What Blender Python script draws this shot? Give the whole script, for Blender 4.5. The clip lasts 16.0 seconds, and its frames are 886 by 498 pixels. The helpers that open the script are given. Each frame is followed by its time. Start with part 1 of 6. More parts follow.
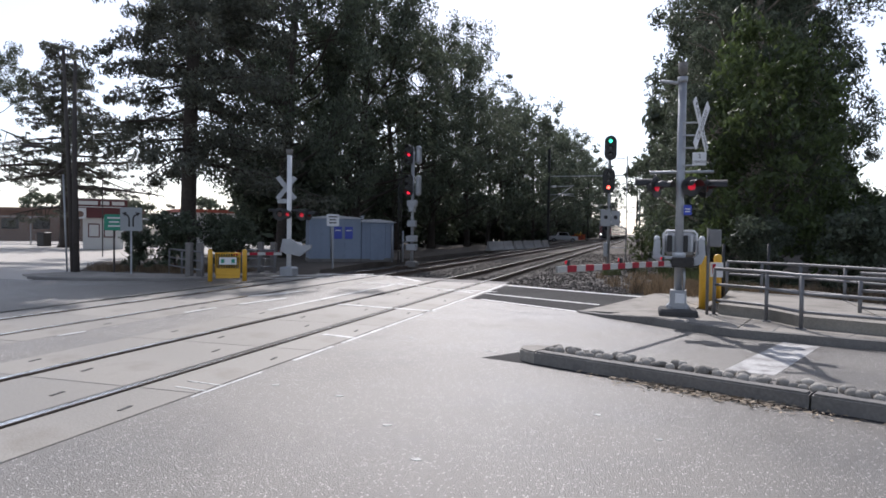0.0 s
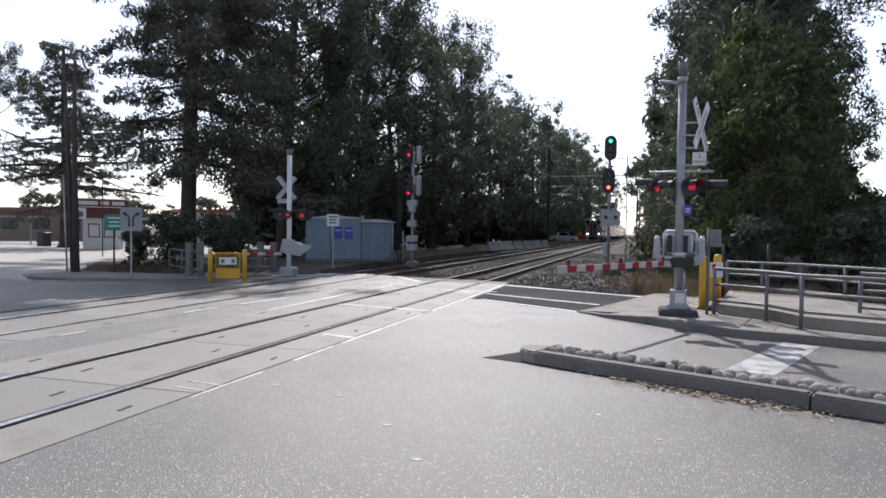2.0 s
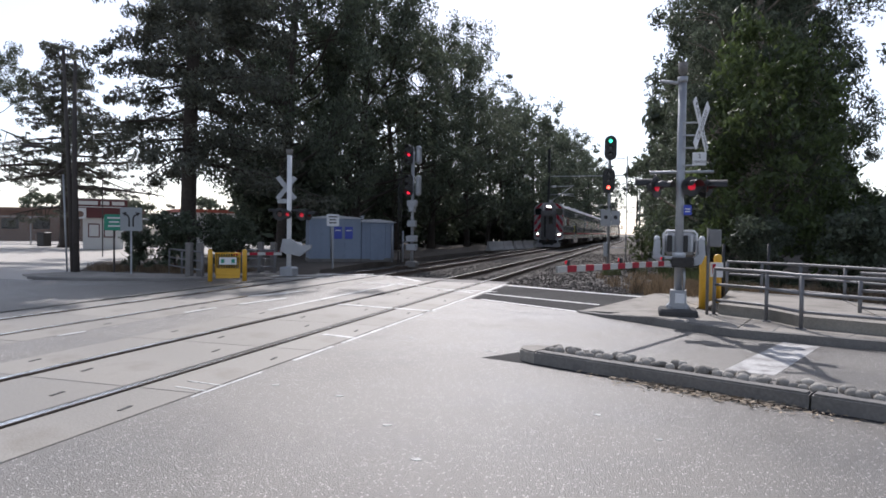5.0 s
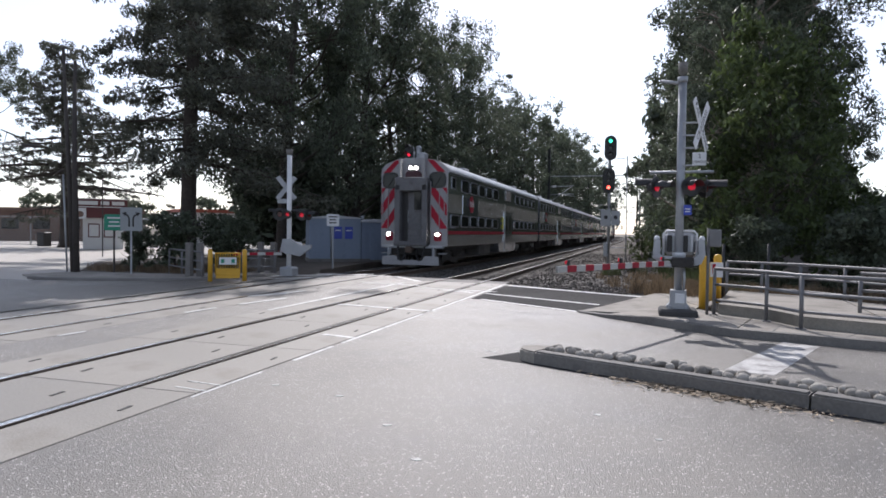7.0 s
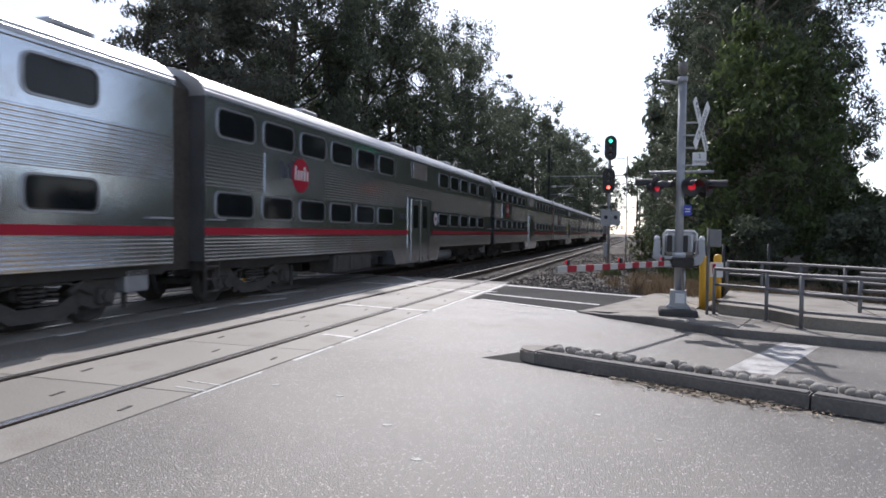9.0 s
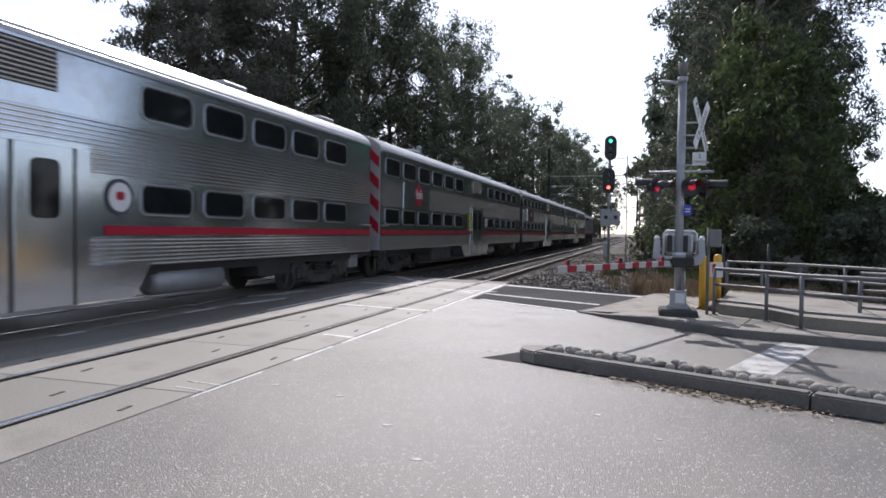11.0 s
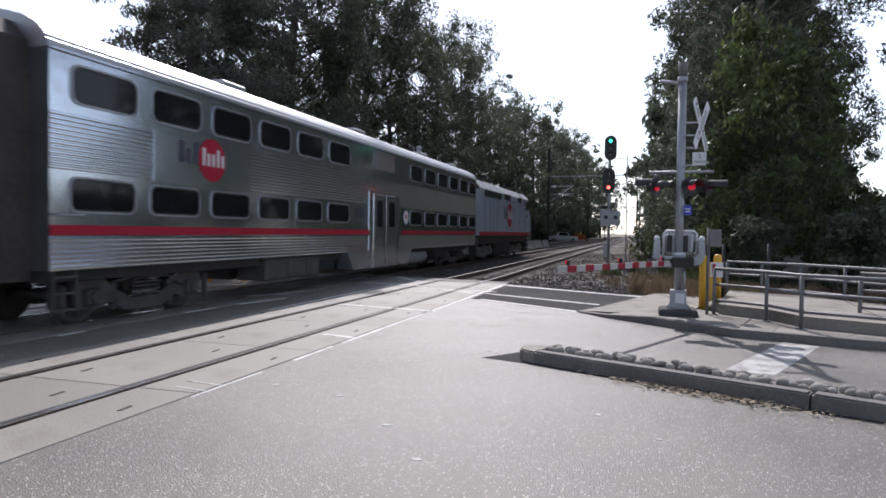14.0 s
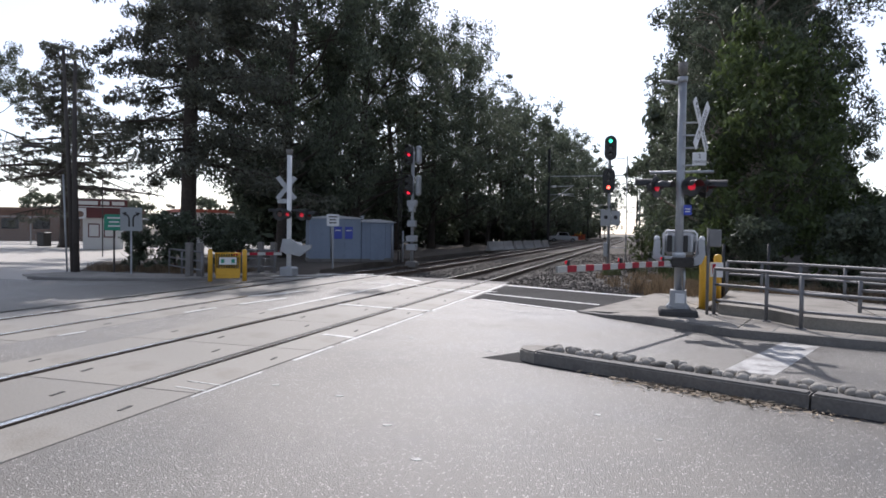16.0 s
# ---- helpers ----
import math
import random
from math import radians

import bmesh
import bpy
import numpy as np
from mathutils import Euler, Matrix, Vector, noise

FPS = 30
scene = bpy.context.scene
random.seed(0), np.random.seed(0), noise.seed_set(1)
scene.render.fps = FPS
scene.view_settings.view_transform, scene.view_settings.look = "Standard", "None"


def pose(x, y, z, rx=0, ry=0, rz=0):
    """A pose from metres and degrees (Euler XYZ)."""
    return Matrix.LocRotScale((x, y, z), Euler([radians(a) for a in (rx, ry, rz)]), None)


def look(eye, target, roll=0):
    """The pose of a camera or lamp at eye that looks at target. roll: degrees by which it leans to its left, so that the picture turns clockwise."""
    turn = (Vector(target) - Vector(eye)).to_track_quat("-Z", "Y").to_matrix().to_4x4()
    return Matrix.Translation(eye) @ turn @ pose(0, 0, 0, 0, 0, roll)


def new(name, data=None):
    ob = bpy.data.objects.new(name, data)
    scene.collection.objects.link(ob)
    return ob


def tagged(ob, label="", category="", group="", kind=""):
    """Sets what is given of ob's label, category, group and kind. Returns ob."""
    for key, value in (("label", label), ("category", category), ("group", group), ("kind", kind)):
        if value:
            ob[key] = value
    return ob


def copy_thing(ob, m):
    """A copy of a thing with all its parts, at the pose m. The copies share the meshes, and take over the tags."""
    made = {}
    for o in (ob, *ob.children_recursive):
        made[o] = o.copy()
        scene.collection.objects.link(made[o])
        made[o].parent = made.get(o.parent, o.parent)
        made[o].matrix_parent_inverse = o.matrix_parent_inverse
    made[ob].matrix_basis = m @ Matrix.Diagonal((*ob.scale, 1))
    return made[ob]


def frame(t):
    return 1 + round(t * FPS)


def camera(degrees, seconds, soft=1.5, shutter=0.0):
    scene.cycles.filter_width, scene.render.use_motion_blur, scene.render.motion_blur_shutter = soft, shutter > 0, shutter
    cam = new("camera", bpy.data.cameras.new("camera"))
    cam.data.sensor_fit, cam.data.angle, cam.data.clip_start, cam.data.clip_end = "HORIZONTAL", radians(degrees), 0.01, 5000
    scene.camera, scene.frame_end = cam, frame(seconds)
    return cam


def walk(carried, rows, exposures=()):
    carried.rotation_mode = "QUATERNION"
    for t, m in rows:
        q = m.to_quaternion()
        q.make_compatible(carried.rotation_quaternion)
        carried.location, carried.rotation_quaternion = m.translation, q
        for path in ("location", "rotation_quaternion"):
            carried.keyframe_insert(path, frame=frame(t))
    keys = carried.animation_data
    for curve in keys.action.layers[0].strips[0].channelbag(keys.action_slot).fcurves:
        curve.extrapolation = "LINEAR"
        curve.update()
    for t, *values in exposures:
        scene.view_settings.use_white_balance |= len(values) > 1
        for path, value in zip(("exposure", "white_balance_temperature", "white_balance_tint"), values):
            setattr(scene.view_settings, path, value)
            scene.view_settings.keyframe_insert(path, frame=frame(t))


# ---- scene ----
# Level crossing of a street and a double track: x to the right of the track, y along the track, z = 0 at the road.
EYE = Vector((0.0, 0.0, 1.607))
YAW, PITCH = radians(17.075), radians(-1.539)
AIM = EYE + Vector((-math.sin(YAW) * math.cos(PITCH), math.cos(YAW) * math.cos(PITCH), math.sin(PITCH)))
cam = camera(68.24, 16.0, soft=1.7, shutter=0.12)
walk(cam, [(0.0, look(EYE, AIM, 0.75)), (16.0, look(EYE, AIM, 0.75))],
     [(0.0, 0.27, 6150, 16), (16.0, 0.27, 6150, 16)])

# Light: a hazy afternoon sun ahead of the viewer, behind the trees.
SUN_AZ, SUN_EL = radians(-17.5), radians(44.5)
world = bpy.data.worlds.new("sky")
scene.world = world
world.use_nodes = True
wn = world.node_tree
sky = wn.nodes.new("ShaderNodeTexSky")
sky.sky_type, sky.sun_disc = "NISHITA", False
sky.sun_elevation, sky.sun_rotation = SUN_EL, SUN_AZ
sky.air_density, sky.dust_density, sky.ozone_density = 1.0, 0.8, 1.0
haze = wn.nodes.new("ShaderNodeHueSaturation")
haze.inputs["Saturation"].default_value = 0.55
wn.links.new(sky.outputs[0], haze.inputs["Color"])
wn.links.new(haze.outputs[0], wn.nodes["Background"].inputs[0])
wn.nodes["Background"].inputs[1].default_value = 0.148
sun = new("sun", bpy.data.lights.new("sun", "SUN"))
sun.data.energy, sun.data.angle, sun.data.color = 3.75, radians(0.6), (1.0, 0.95, 0.88)
TO_SUN = Vector((math.sin(SUN_AZ) * math.cos(SUN_EL), math.cos(SUN_AZ) * math.cos(SUN_EL), math.sin(SUN_EL)))
sun.matrix_world = look(TO_SUN * 50, (0, 0, 0))


# ---- materials ----
def mat(name, color, rough=0.7, metal=0.0, vary=0.25, big=0.6, fine=25.0, bump=0.15, per_object=0.0, per_island=0.0,
        stain=None, stain_at=0.55, translucent=0.0, spec=0.5, speck=None, gloss_vary=0.0):
    """A painted or mineral surface: colour varied by a broad and a fine noise, optional stains, fine relief."""
    m = bpy.data.materials.new(name)
    m.use_nodes = True
    t, n, l = m.node_tree, m.node_tree.nodes, m.node_tree.links
    b = n["Principled BSDF"]
    co = n.new("ShaderNodeTexCoord")
    a, f = n.new("ShaderNodeTexNoise"), n.new("ShaderNodeTexNoise")
    a.inputs["Scale"].default_value, a.inputs["Detail"].default_value = big, 5
    f.inputs["Scale"].default_value, f.inputs["Detail"].default_value = fine, 4
    l.new(co.outputs["Object"], a.inputs["Vector"]), l.new(co.outputs["Object"], f.inputs["Vector"])
    mix = n.new("ShaderNodeMix")
    mix.data_type = "RGBA"
    mix.inputs[6].default_value = (*[c * (1 - vary) for c in color], 1)
    mix.inputs[7].default_value = (*[min(1, c * (1 + vary)) for c in color], 1)
    add = n.new("ShaderNodeMath")
    add.operation = "MULTIPLY_ADD"
    l.new(f.outputs[0], add.inputs[0])
    add.inputs[1].default_value = 0.5
    half = n.new("ShaderNodeMath")
    half.operation = "MULTIPLY"
    half.inputs[1].default_value = 0.5
    l.new(a.outputs[0], half.inputs[0]), l.new(half.outputs[0], add.inputs[2])
    ramp = n.new("ShaderNodeMapRange")
    ramp.inputs[1].default_value, ramp.inputs[2].default_value = 0.32, 0.68
    l.new(add.outputs[0], ramp.inputs[0]), l.new(ramp.outputs[0], mix.inputs[0])
    out = mix.outputs[2]
    if stain:
        s = n.new("ShaderNodeTexNoise")
        s.inputs["Scale"].default_value, s.inputs["Detail"].default_value = big * 2.3, 6
        l.new(co.outputs["Object"], s.inputs["Vector"])
        r = n.new("ShaderNodeMapRange")
        r.inputs[1].default_value, r.inputs[2].default_value = stain_at, stain_at + 0.2
        l.new(s.outputs[0], r.inputs[0])
        x = n.new("ShaderNodeMix")
        x.data_type = "RGBA"
        l.new(r.outputs[0], x.inputs[0]), l.new(out, x.inputs[6])
        x.inputs[7].default_value = (*stain, 1)
        out = x.outputs[2]
    if speck:
        vo = n.new("ShaderNodeTexVoronoi")
        vo.inputs["Scale"].default_value = 42
        l.new(co.outputs["Object"], vo.inputs["Vector"])
        sep = n.new("ShaderNodeSeparateColor")
        l.new(vo.outputs["Color"], sep.inputs[0])
        near, pick, both = n.new("ShaderNodeMath"), n.new("ShaderNodeMath"), n.new("ShaderNodeMath")
        near.operation, near.inputs[1].default_value = "LESS_THAN", 0.3
        pick.operation, pick.inputs[1].default_value = "GREATER_THAN", 0.66
        both.operation = "MULTIPLY"
        l.new(vo.outputs["Distance"], near.inputs[0]), l.new(sep.outputs[0], pick.inputs[0])
        l.new(near.outputs[0], both.inputs[0]), l.new(pick.outputs[0], both.inputs[1])
        x = n.new("ShaderNodeMix")
        x.data_type = "RGBA"
        l.new(both.outputs[0], x.inputs[0]), l.new(out, x.inputs[6])
        x.inputs[7].default_value = (*speck, 1)
        out = x.outputs[2]
    if per_object or per_island:
        i = n.new("ShaderNodeObjectInfo" if per_object else "ShaderNodeNewGeometry")
        hsv = n.new("ShaderNodeHueSaturation")
        r = n.new("ShaderNodeMapRange")
        k = per_object or per_island
        r.inputs[3].default_value, r.inputs[4].default_value = 1 - k, 1 + k
        l.new(i.outputs["Random" if per_object else "Random Per Island"], r.inputs[0])
        l.new(r.outputs[0], hsv.inputs["Value"]), l.new(out, hsv.inputs["Color"])
        out = hsv.outputs[0]
    l.new(out, b.inputs["Base Color"])
    b.inputs["Roughness"].default_value, b.inputs["Metallic"].default_value = rough, metal
    if gloss_vary:
        gr = n.new("ShaderNodeMapRange")
        gr.inputs[1].default_value, gr.inputs[2].default_value = 0.35, 0.65
        gr.inputs[3].default_value, gr.inputs[4].default_value = rough - gloss_vary, rough + gloss_vary
        l.new(a.outputs[0], gr.inputs[0]), l.new(gr.outputs[0], b.inputs["Roughness"])
    b.inputs["Specular IOR Level"].default_value = spec
    if bump:
        u = n.new("ShaderNodeBump")
        u.inputs["Strength"].default_value, u.inputs["Distance"].default_value = bump, 0.02
        l.new(f.outputs[0], u.inputs["Height"]), l.new(u.outputs[0], b.inputs["Normal"])
    if translucent:
        tr, ms = n.new("ShaderNodeBsdfTranslucent"), n.new("ShaderNodeMixShader")
        l.new(out, tr.inputs[0])
        ms.inputs[0].default_value = translucent
        l.new(b.outputs[0], ms.inputs[1]), l.new(tr.outputs[0], ms.inputs[2])
        l.new(ms.outputs[0], n["Material Output"].inputs[0])
    return m


def glow(name, color, strength):
    m = bpy.data.materials.new(name)
    m.use_nodes = True
    b = m.node_tree.nodes["Principled BSDF"]
    b.inputs["Base Color"].default_value = (*color, 1)
    b.inputs["Emission Color"].default_value = (*color, 1)
    b.inputs["Emission Strength"].default_value = strength
    b.inputs["Roughness"].default_value = 0.25
    return m


ASPHALT = mat("asphalt", (0.137, 0.127, 0.111), 0.49, vary=0.65, big=0.35, fine=70, bump=0.5, stain=(0.118, 0.111, 0.1), stain_at=0.5, speck=(0.47, 0.445, 0.405), gloss_vary=0.12, spec=0.5)
ASPHALT_DARK = mat("dark_asphalt", (0.05, 0.049, 0.048), 0.9, vary=0.4, big=0.6, fine=60, bump=0.6, spec=0.12)
PANEL = mat("crossing_concrete", (0.235, 0.22, 0.192), 0.58, vary=0.2, big=0.5, fine=40, bump=0.25, per_object=0.07, spec=0.35, stain=(0.175, 0.158, 0.132), gloss_vary=0.08)
CONCRETE = mat("pavement_concrete", (0.265, 0.246, 0.215), 0.8, vary=0.25, big=0.8, fine=35, bump=0.25, stain=(0.17, 0.155, 0.132), stain_at=0.5, spec=0.3)
KERB = mat("kerb_concrete", (0.155, 0.147, 0.136), 0.8, vary=0.3, big=1.2, fine=30, bump=0.3, stain=(0.12, 0.115, 0.11))
DIRT = mat("dirt", (0.085, 0.07, 0.055), 0.95, vary=0.45, big=0.4, fine=12, bump=0.8)
LAWN = mat("dry_ground", (0.17, 0.15, 0.11), 0.95, vary=0.35, big=0.1, fine=6, bump=0.6)
LOT = mat("lot_paving", (0.42, 0.395, 0.355), 0.8, vary=0.15, big=0.15, fine=25, bump=0.2)
BALLAST = mat("ballast", (0.088, 0.081, 0.074), 0.95, vary=0.5, big=3, fine=22, bump=1.0, per_island=0.5, spec=0.12)
SLEEPER = mat("sleeper", (0.16, 0.145, 0.13), 0.9, vary=0.35, big=2, fine=30, bump=0.4, per_object=0.2)
RUST = mat("rail_side", (0.09, 0.065, 0.05), 0.8, vary=0.3, big=2, fine=40, bump=0.2)
RAILTOP = mat("rail_head", (0.8, 0.79, 0.78), 0.22, metal=0.95, vary=0.15, big=3, fine=60, bump=0.03)
RUBBER = mat("flangeway_rubber", (0.012, 0.012, 0.012), 0.7, vary=0.3, bump=0.2)
PAINT = mat("road_paint", (0.62, 0.62, 0.6), 0.55, vary=0.25, big=1.5, fine=30, bump=0.2, stain=(0.25, 0.245, 0.235), stain_at=0.53)
STEEL = mat("stainless", (0.57, 0.625, 0.7), 0.15, metal=0.96, vary=0.12, big=0.7, fine=30, bump=0.02, stain=(0.5, 0.51, 0.53), stain_at=0.52)
GALV = mat("galvanised", (0.33, 0.345, 0.365), 0.5, metal=0.55, vary=0.14, big=4, fine=60, bump=0.06)
WHITE = mat("white_paint", (0.62, 0.63, 0.64), 0.5, vary=0.1, big=1.5, fine=30, bump=0.05, stain=(0.5, 0.49, 0.47), stain_at=0.62)
BLACK = mat("black_paint", (0.02, 0.02, 0.021), 0.5, vary=0.3, big=3, fine=30, bump=0.05)
UNDER = mat("underframe", (0.036, 0.034, 0.032), 0.85, vary=0.4, big=2, fine=20, bump=0.4)
BOGIE = mat("bogie_steel", (0.075, 0.07, 0.066), 0.7, metal=0.2, vary=0.4, big=3, fine=25, bump=0.3)
RED = mat("red_paint", (0.34, 0.012, 0.032), 0.55, vary=0.12, big=2, fine=30, bump=0.04, spec=0.25)
YELLOW = mat("yellow_paint", (0.6, 0.34, 0.025), 0.5, vary=0.12, big=3, fine=30, bump=0.06)
SIGNBLUE = mat("blue_sign", (0.03, 0.06, 0.4), 0.4, vary=0.1, bump=0.02)
GREEN = mat("green_sign", (0.02, 0.24, 0.15), 0.45, vary=0.1, bump=0.02)
BARK = mat("bark", (0.048, 0.039, 0.032), 0.95, vary=0.45, big=1.5, fine=9, bump=0.9)
BARK_PALE = mat("pale_bark", (0.24, 0.2, 0.165), 0.9, vary=0.4, big=1.2, fine=7, bump=0.6)
POLE = mat("creosoted_pole", (0.06, 0.052, 0.048), 0.9, vary=0.35, big=1.5, fine=20, bump=0.5)
LEAF = mat("gum_leaf", (0.088, 0.108, 0.072), 0.55, vary=0.35, big=0.25, fine=3, bump=0, per_island=0.45, translucent=0.4)
LEAF_CONIFER = mat("conifer_needle", (0.092, 0.098, 0.074), 0.6, vary=0.35, big=0.3, fine=3, bump=0, per_island=0.45, translucent=0.33)
LEAF_LIGHT = mat("light_leaf", (0.075, 0.104, 0.036), 0.5, vary=0.35, big=0.3, fine=3, bump=0, per_island=0.4, translucent=0.45)


# ---- mesh helpers ----
def box(bm, x, y, z, sx, sy, sz, bevel=0.0):
    """A box centred at x, y, z."""
    r = bmesh.ops.create_cube(bm, size=1, matrix=Matrix.Translation((x, y, z)) @ Matrix.Diagonal((sx, sy, sz, 1)))
    if bevel:
        es = list({e for v in r["verts"] for e in v.link_edges})
        bmesh.ops.bevel(bm, geom=es, offset=bevel, segments=1, affect="EDGES")
    return bm


def tube(bm, pts, radii, seg=10, cap=True):
    """A round bar along pts; radii a number or one for each point."""
    pts = [Vector(q) for q in pts]
    if not isinstance(radii, (list, tuple)):
        radii = [radii] * len(pts)
    rings, ref = [], None
    for i, q in enumerate(pts):
        d = (pts[min(i + 1, len(pts) - 1)] - pts[max(i - 1, 0)]).normalized()
        if ref is None:
            ref = d.orthogonal().normalized()
        ref = (ref - d * ref.dot(d))
        ref = ref.normalized() if ref.length > 1e-6 else d.orthogonal().normalized()
        o = d.cross(ref)
        rings.append([bm.verts.new(q + (ref * math.cos(k * 2 * math.pi / seg) + o * math.sin(k * 2 * math.pi / seg)) * radii[i]) for k in range(seg)])
    for a, b in zip(rings, rings[1:]):
        for k in range(seg):
            f = bm.faces.new((a[k], a[(k + 1) % seg], b[(k + 1) % seg], b[k]))
            f.smooth = True
    if cap:
        bm.faces.new(rings[0][::-1]), bm.faces.new(rings[-1])
    return bm


def prism(bm, outline, y0, y1, plane="xz", smooth=False):
    """Pushes a closed outline from y0 to y1. plane xz: along y; xy: along z; yz: along x."""
    def at(p, d):
        return {"xz": (p[0], d, p[1]), "xy": (p[0], p[1], d), "yz": (d, p[0], p[1])}[plane]
    a, b = [bm.verts.new(at(q, y0)) for q in outline], [bm.verts.new(at(q, y1)) for q in outline]
    n = len(outline)
    fs = [bm.faces.new(a), bm.faces.new(b[::-1])]
    for k in range(n):
        f = bm.faces.new((a[k], b[k], b[(k + 1) % n], a[(k + 1) % n]))
        f.smooth = smooth
        fs.append(f)
    bmesh.ops.recalc_face_normals(bm, faces=fs)
    return bm


def part(name, bm, material, parent=None, label="", m=None):
    """Links a bmesh as one mesh object under a thing or a part."""
    me = bpy.data.meshes.new(name)
    bm.normal_update()
    bm.to_mesh(me)
    bm.free()
    me.materials.append(material)
    ob = new(name, me)
    ob.parent = parent
    if m is not None:
        ob.matrix_basis = m
    return tagged(ob, label)


def shared(name, me, parent, m, label=""):
    ob = new(name, me)
    ob.parent, ob.matrix_basis = parent, m
    return tagged(ob, label)


def mesh_of(bm, name, material):
    me = bpy.data.meshes.new(name)
    bm.normal_update()
    bm.to_mesh(me)
    bm.free()
    me.materials.append(material)
    return me


def thing(name, m, label, category, group="", kind=""):
    ob = new(name)
    ob.empty_display_size = 0.2
    ob.matrix_basis = m
    return tagged(ob, label, category, group, kind)


def B():
    return bmesh.new()


def cyl(bm, a, b, r, seg=12, r2=None):
    return tube(bm, [a, b], [r, r if r2 is None else r2], seg)
# ---- ground, road, tracks ----
def slab(name, outline, top, depth, material, label, category="", kind="structure"):
    bm = prism(B(), outline, top - depth, top, "xy")
    return tagged(part(name, bm, material), label, category, "", kind)


bm = B()
n = 24
ring = [[bm.verts.new((r * math.cos(k * 2 * math.pi / n), r * math.sin(k * 2 * math.pi / n), -0.36)) for k in range(n)] for r in (40, 150, 600, 3000)]
bm.faces.new(ring[0])
for a, b in zip(ring, ring[1:]):
    for k in range(n):
        bm.faces.new((a[k], b[k], b[(k + 1) % n], a[(k + 1) % n]))
bmesh.ops.recalc_face_normals(bm, faces=bm.faces)
tagged(part("ground", bm, LAWN), "dry brown open ground reaching the horizon", "ground", "", "structure")

XN, XF = -5.665, -9.79          # centre lines of the near and the far track
U = Vector((0.885, -0.466, 0))  # the street's direction, oblique to the track

# street: around the crossing panels, which lie between x = -11.4 and -4.1
slab("road", [(-4.12, -60), (60, -60), (60, -18.5), (3.33, 10.75), (-0.81, 13.02), (-1.25, 13.4), (0.3, 17.3), (-3.9, 19.75), (-4.12, 19.9)], 0, 0.34,
     ASPHALT, "worn grey asphalt street with a dull sheen", "road")
slab("road", [(-11.45, -60), (-4.12, -60), (-4.12, -8), (-11.45, -8)], 0, 0.34, ASPHALT, "worn grey asphalt street beyond the crossing panels", "road")
slab("road", [(-80, -60), (-11.45, -60), (-11.45, 20.5), (-12.4, 19.6), (-13.2, 17.0), (-15.6, 15.7), (-17.6, 15.0), (-80, 15.0)], 0, 0.34,
     ASPHALT, "worn grey asphalt street with tree shade on it", "road")
slab("parking_lot", [(-80, 15.0), (-17.6, 15.0), (-19.0, 18.0), (-24, 24), (-30, 60), (-120, 60), (-120, 15)], 0.0, 0.34, LOT, "pale paved parking lot beside the street", "parking lot")
slab("verge", [(-12.4, 19.6), (-11.45, 20.5), (-11.45, 21.6), (-12.6, 24), (-13.4, 30), (-13.4, 400), (-60, 400), (-60, 60), (-30, 60), (-24, 24), (-19, 18), (-15, 18.5)], -0.03, 0.33,
     DIRT, "bare brown dirt under the trees", "ground")
slab("verge", [(0.3, 17.3), (0.6, 24), (1.2, 40), (-0.6, 60), (-0.8, 400), (60, 400), (60, -10), (20, 8), (8, 14.5)], -0.04, 0.32, DIRT, "bare brown dirt with dry weeds beside the track", "ground")


def rail_profile(bm, y0, y1, x):
    o = [(-0.07, -0.17), (0.07, -0.17), (0.07, -0.155), (0.012, -0.14), (0.012, -0.045), (0.036, -0.035), (0.036, -0.006), (0.03, 0.0), (-0.03, 0.0), (-0.036, -0.006), (-0.036, -0.035), (-0.012, -0.045), (-0.012, -0.14), (-0.07, -0.155)]
    return prism(bm, [(x + a, b + 0.004) for a, b in o], y0, y1)


for name, xc in (("near", XN), ("far", XF)):
    tr = thing("railway_track", pose(xc, 0, 0), "steel rails on concrete sleepers, set in concrete at the crossing", "railway track", "tracks", "structure")
    for s in (-0.75, 0.75):
        r = part("rail", rail_profile(B(), -70, 420, s), RUST, tr, "rusty rail with a bright polished head")
        part("rail_head", box(B(), s, 175, 0.006, 0.068, 490, 0.006), RAILTOP, r, "polished running surface")
    bm = prism(B(), [(-1.25, -0.32), (1.25, -0.32), (1.23, -0.19), (0.95, -0.165), (0.5, -0.165), (0.3, -0.2), (-0.3, -0.2), (-0.5, -0.165), (-0.95, -0.165), (-1.23, -0.19)], -0.13, 0.13)
    me = mesh_of(bm, "sleeper", SLEEPER)
    y = 21.4
    while y < 190:
        shared("sleeper", me, tr, pose(0, y, 0))
        y += 0.61

# ballast bed: a lumpy shoulder with loose stones on it
bm = B()
xs = [-13.6, -12.6, -11.6, -10.9, -9.79, -8.9, -8.3, -7.7, -7.1, -6.6, -5.67, -4.7, -4.0, -3.2, -2.2, -1.0, 1.6]
zs = [-0.34, -0.3, -0.2, -0.19, -0.2, -0.19, -0.21, -0.25, -0.21, -0.19, -0.2, -0.19, -0.2, -0.18, -0.12, -0.08, -0.02]
rows = [[bm.verts.new((x, y, z + random.uniform(-0.012, 0.012))) for x, z in zip(xs, zs)] for y in np.concatenate((np.arange(17.2, 60, 0.5), np.arange(60, 401, 10)))]
for a, b in zip(rows, rows[1:]):
    for k in range(len(xs) - 1):
        bm.faces.new((a[k], a[k + 1], b[k + 1], b[k]))
tagged(part("ballast_bed", bm, BALLAST), "grey crushed stone bed under the tracks", "ballast", "", "structure")
rng = np.random.default_rng(3)
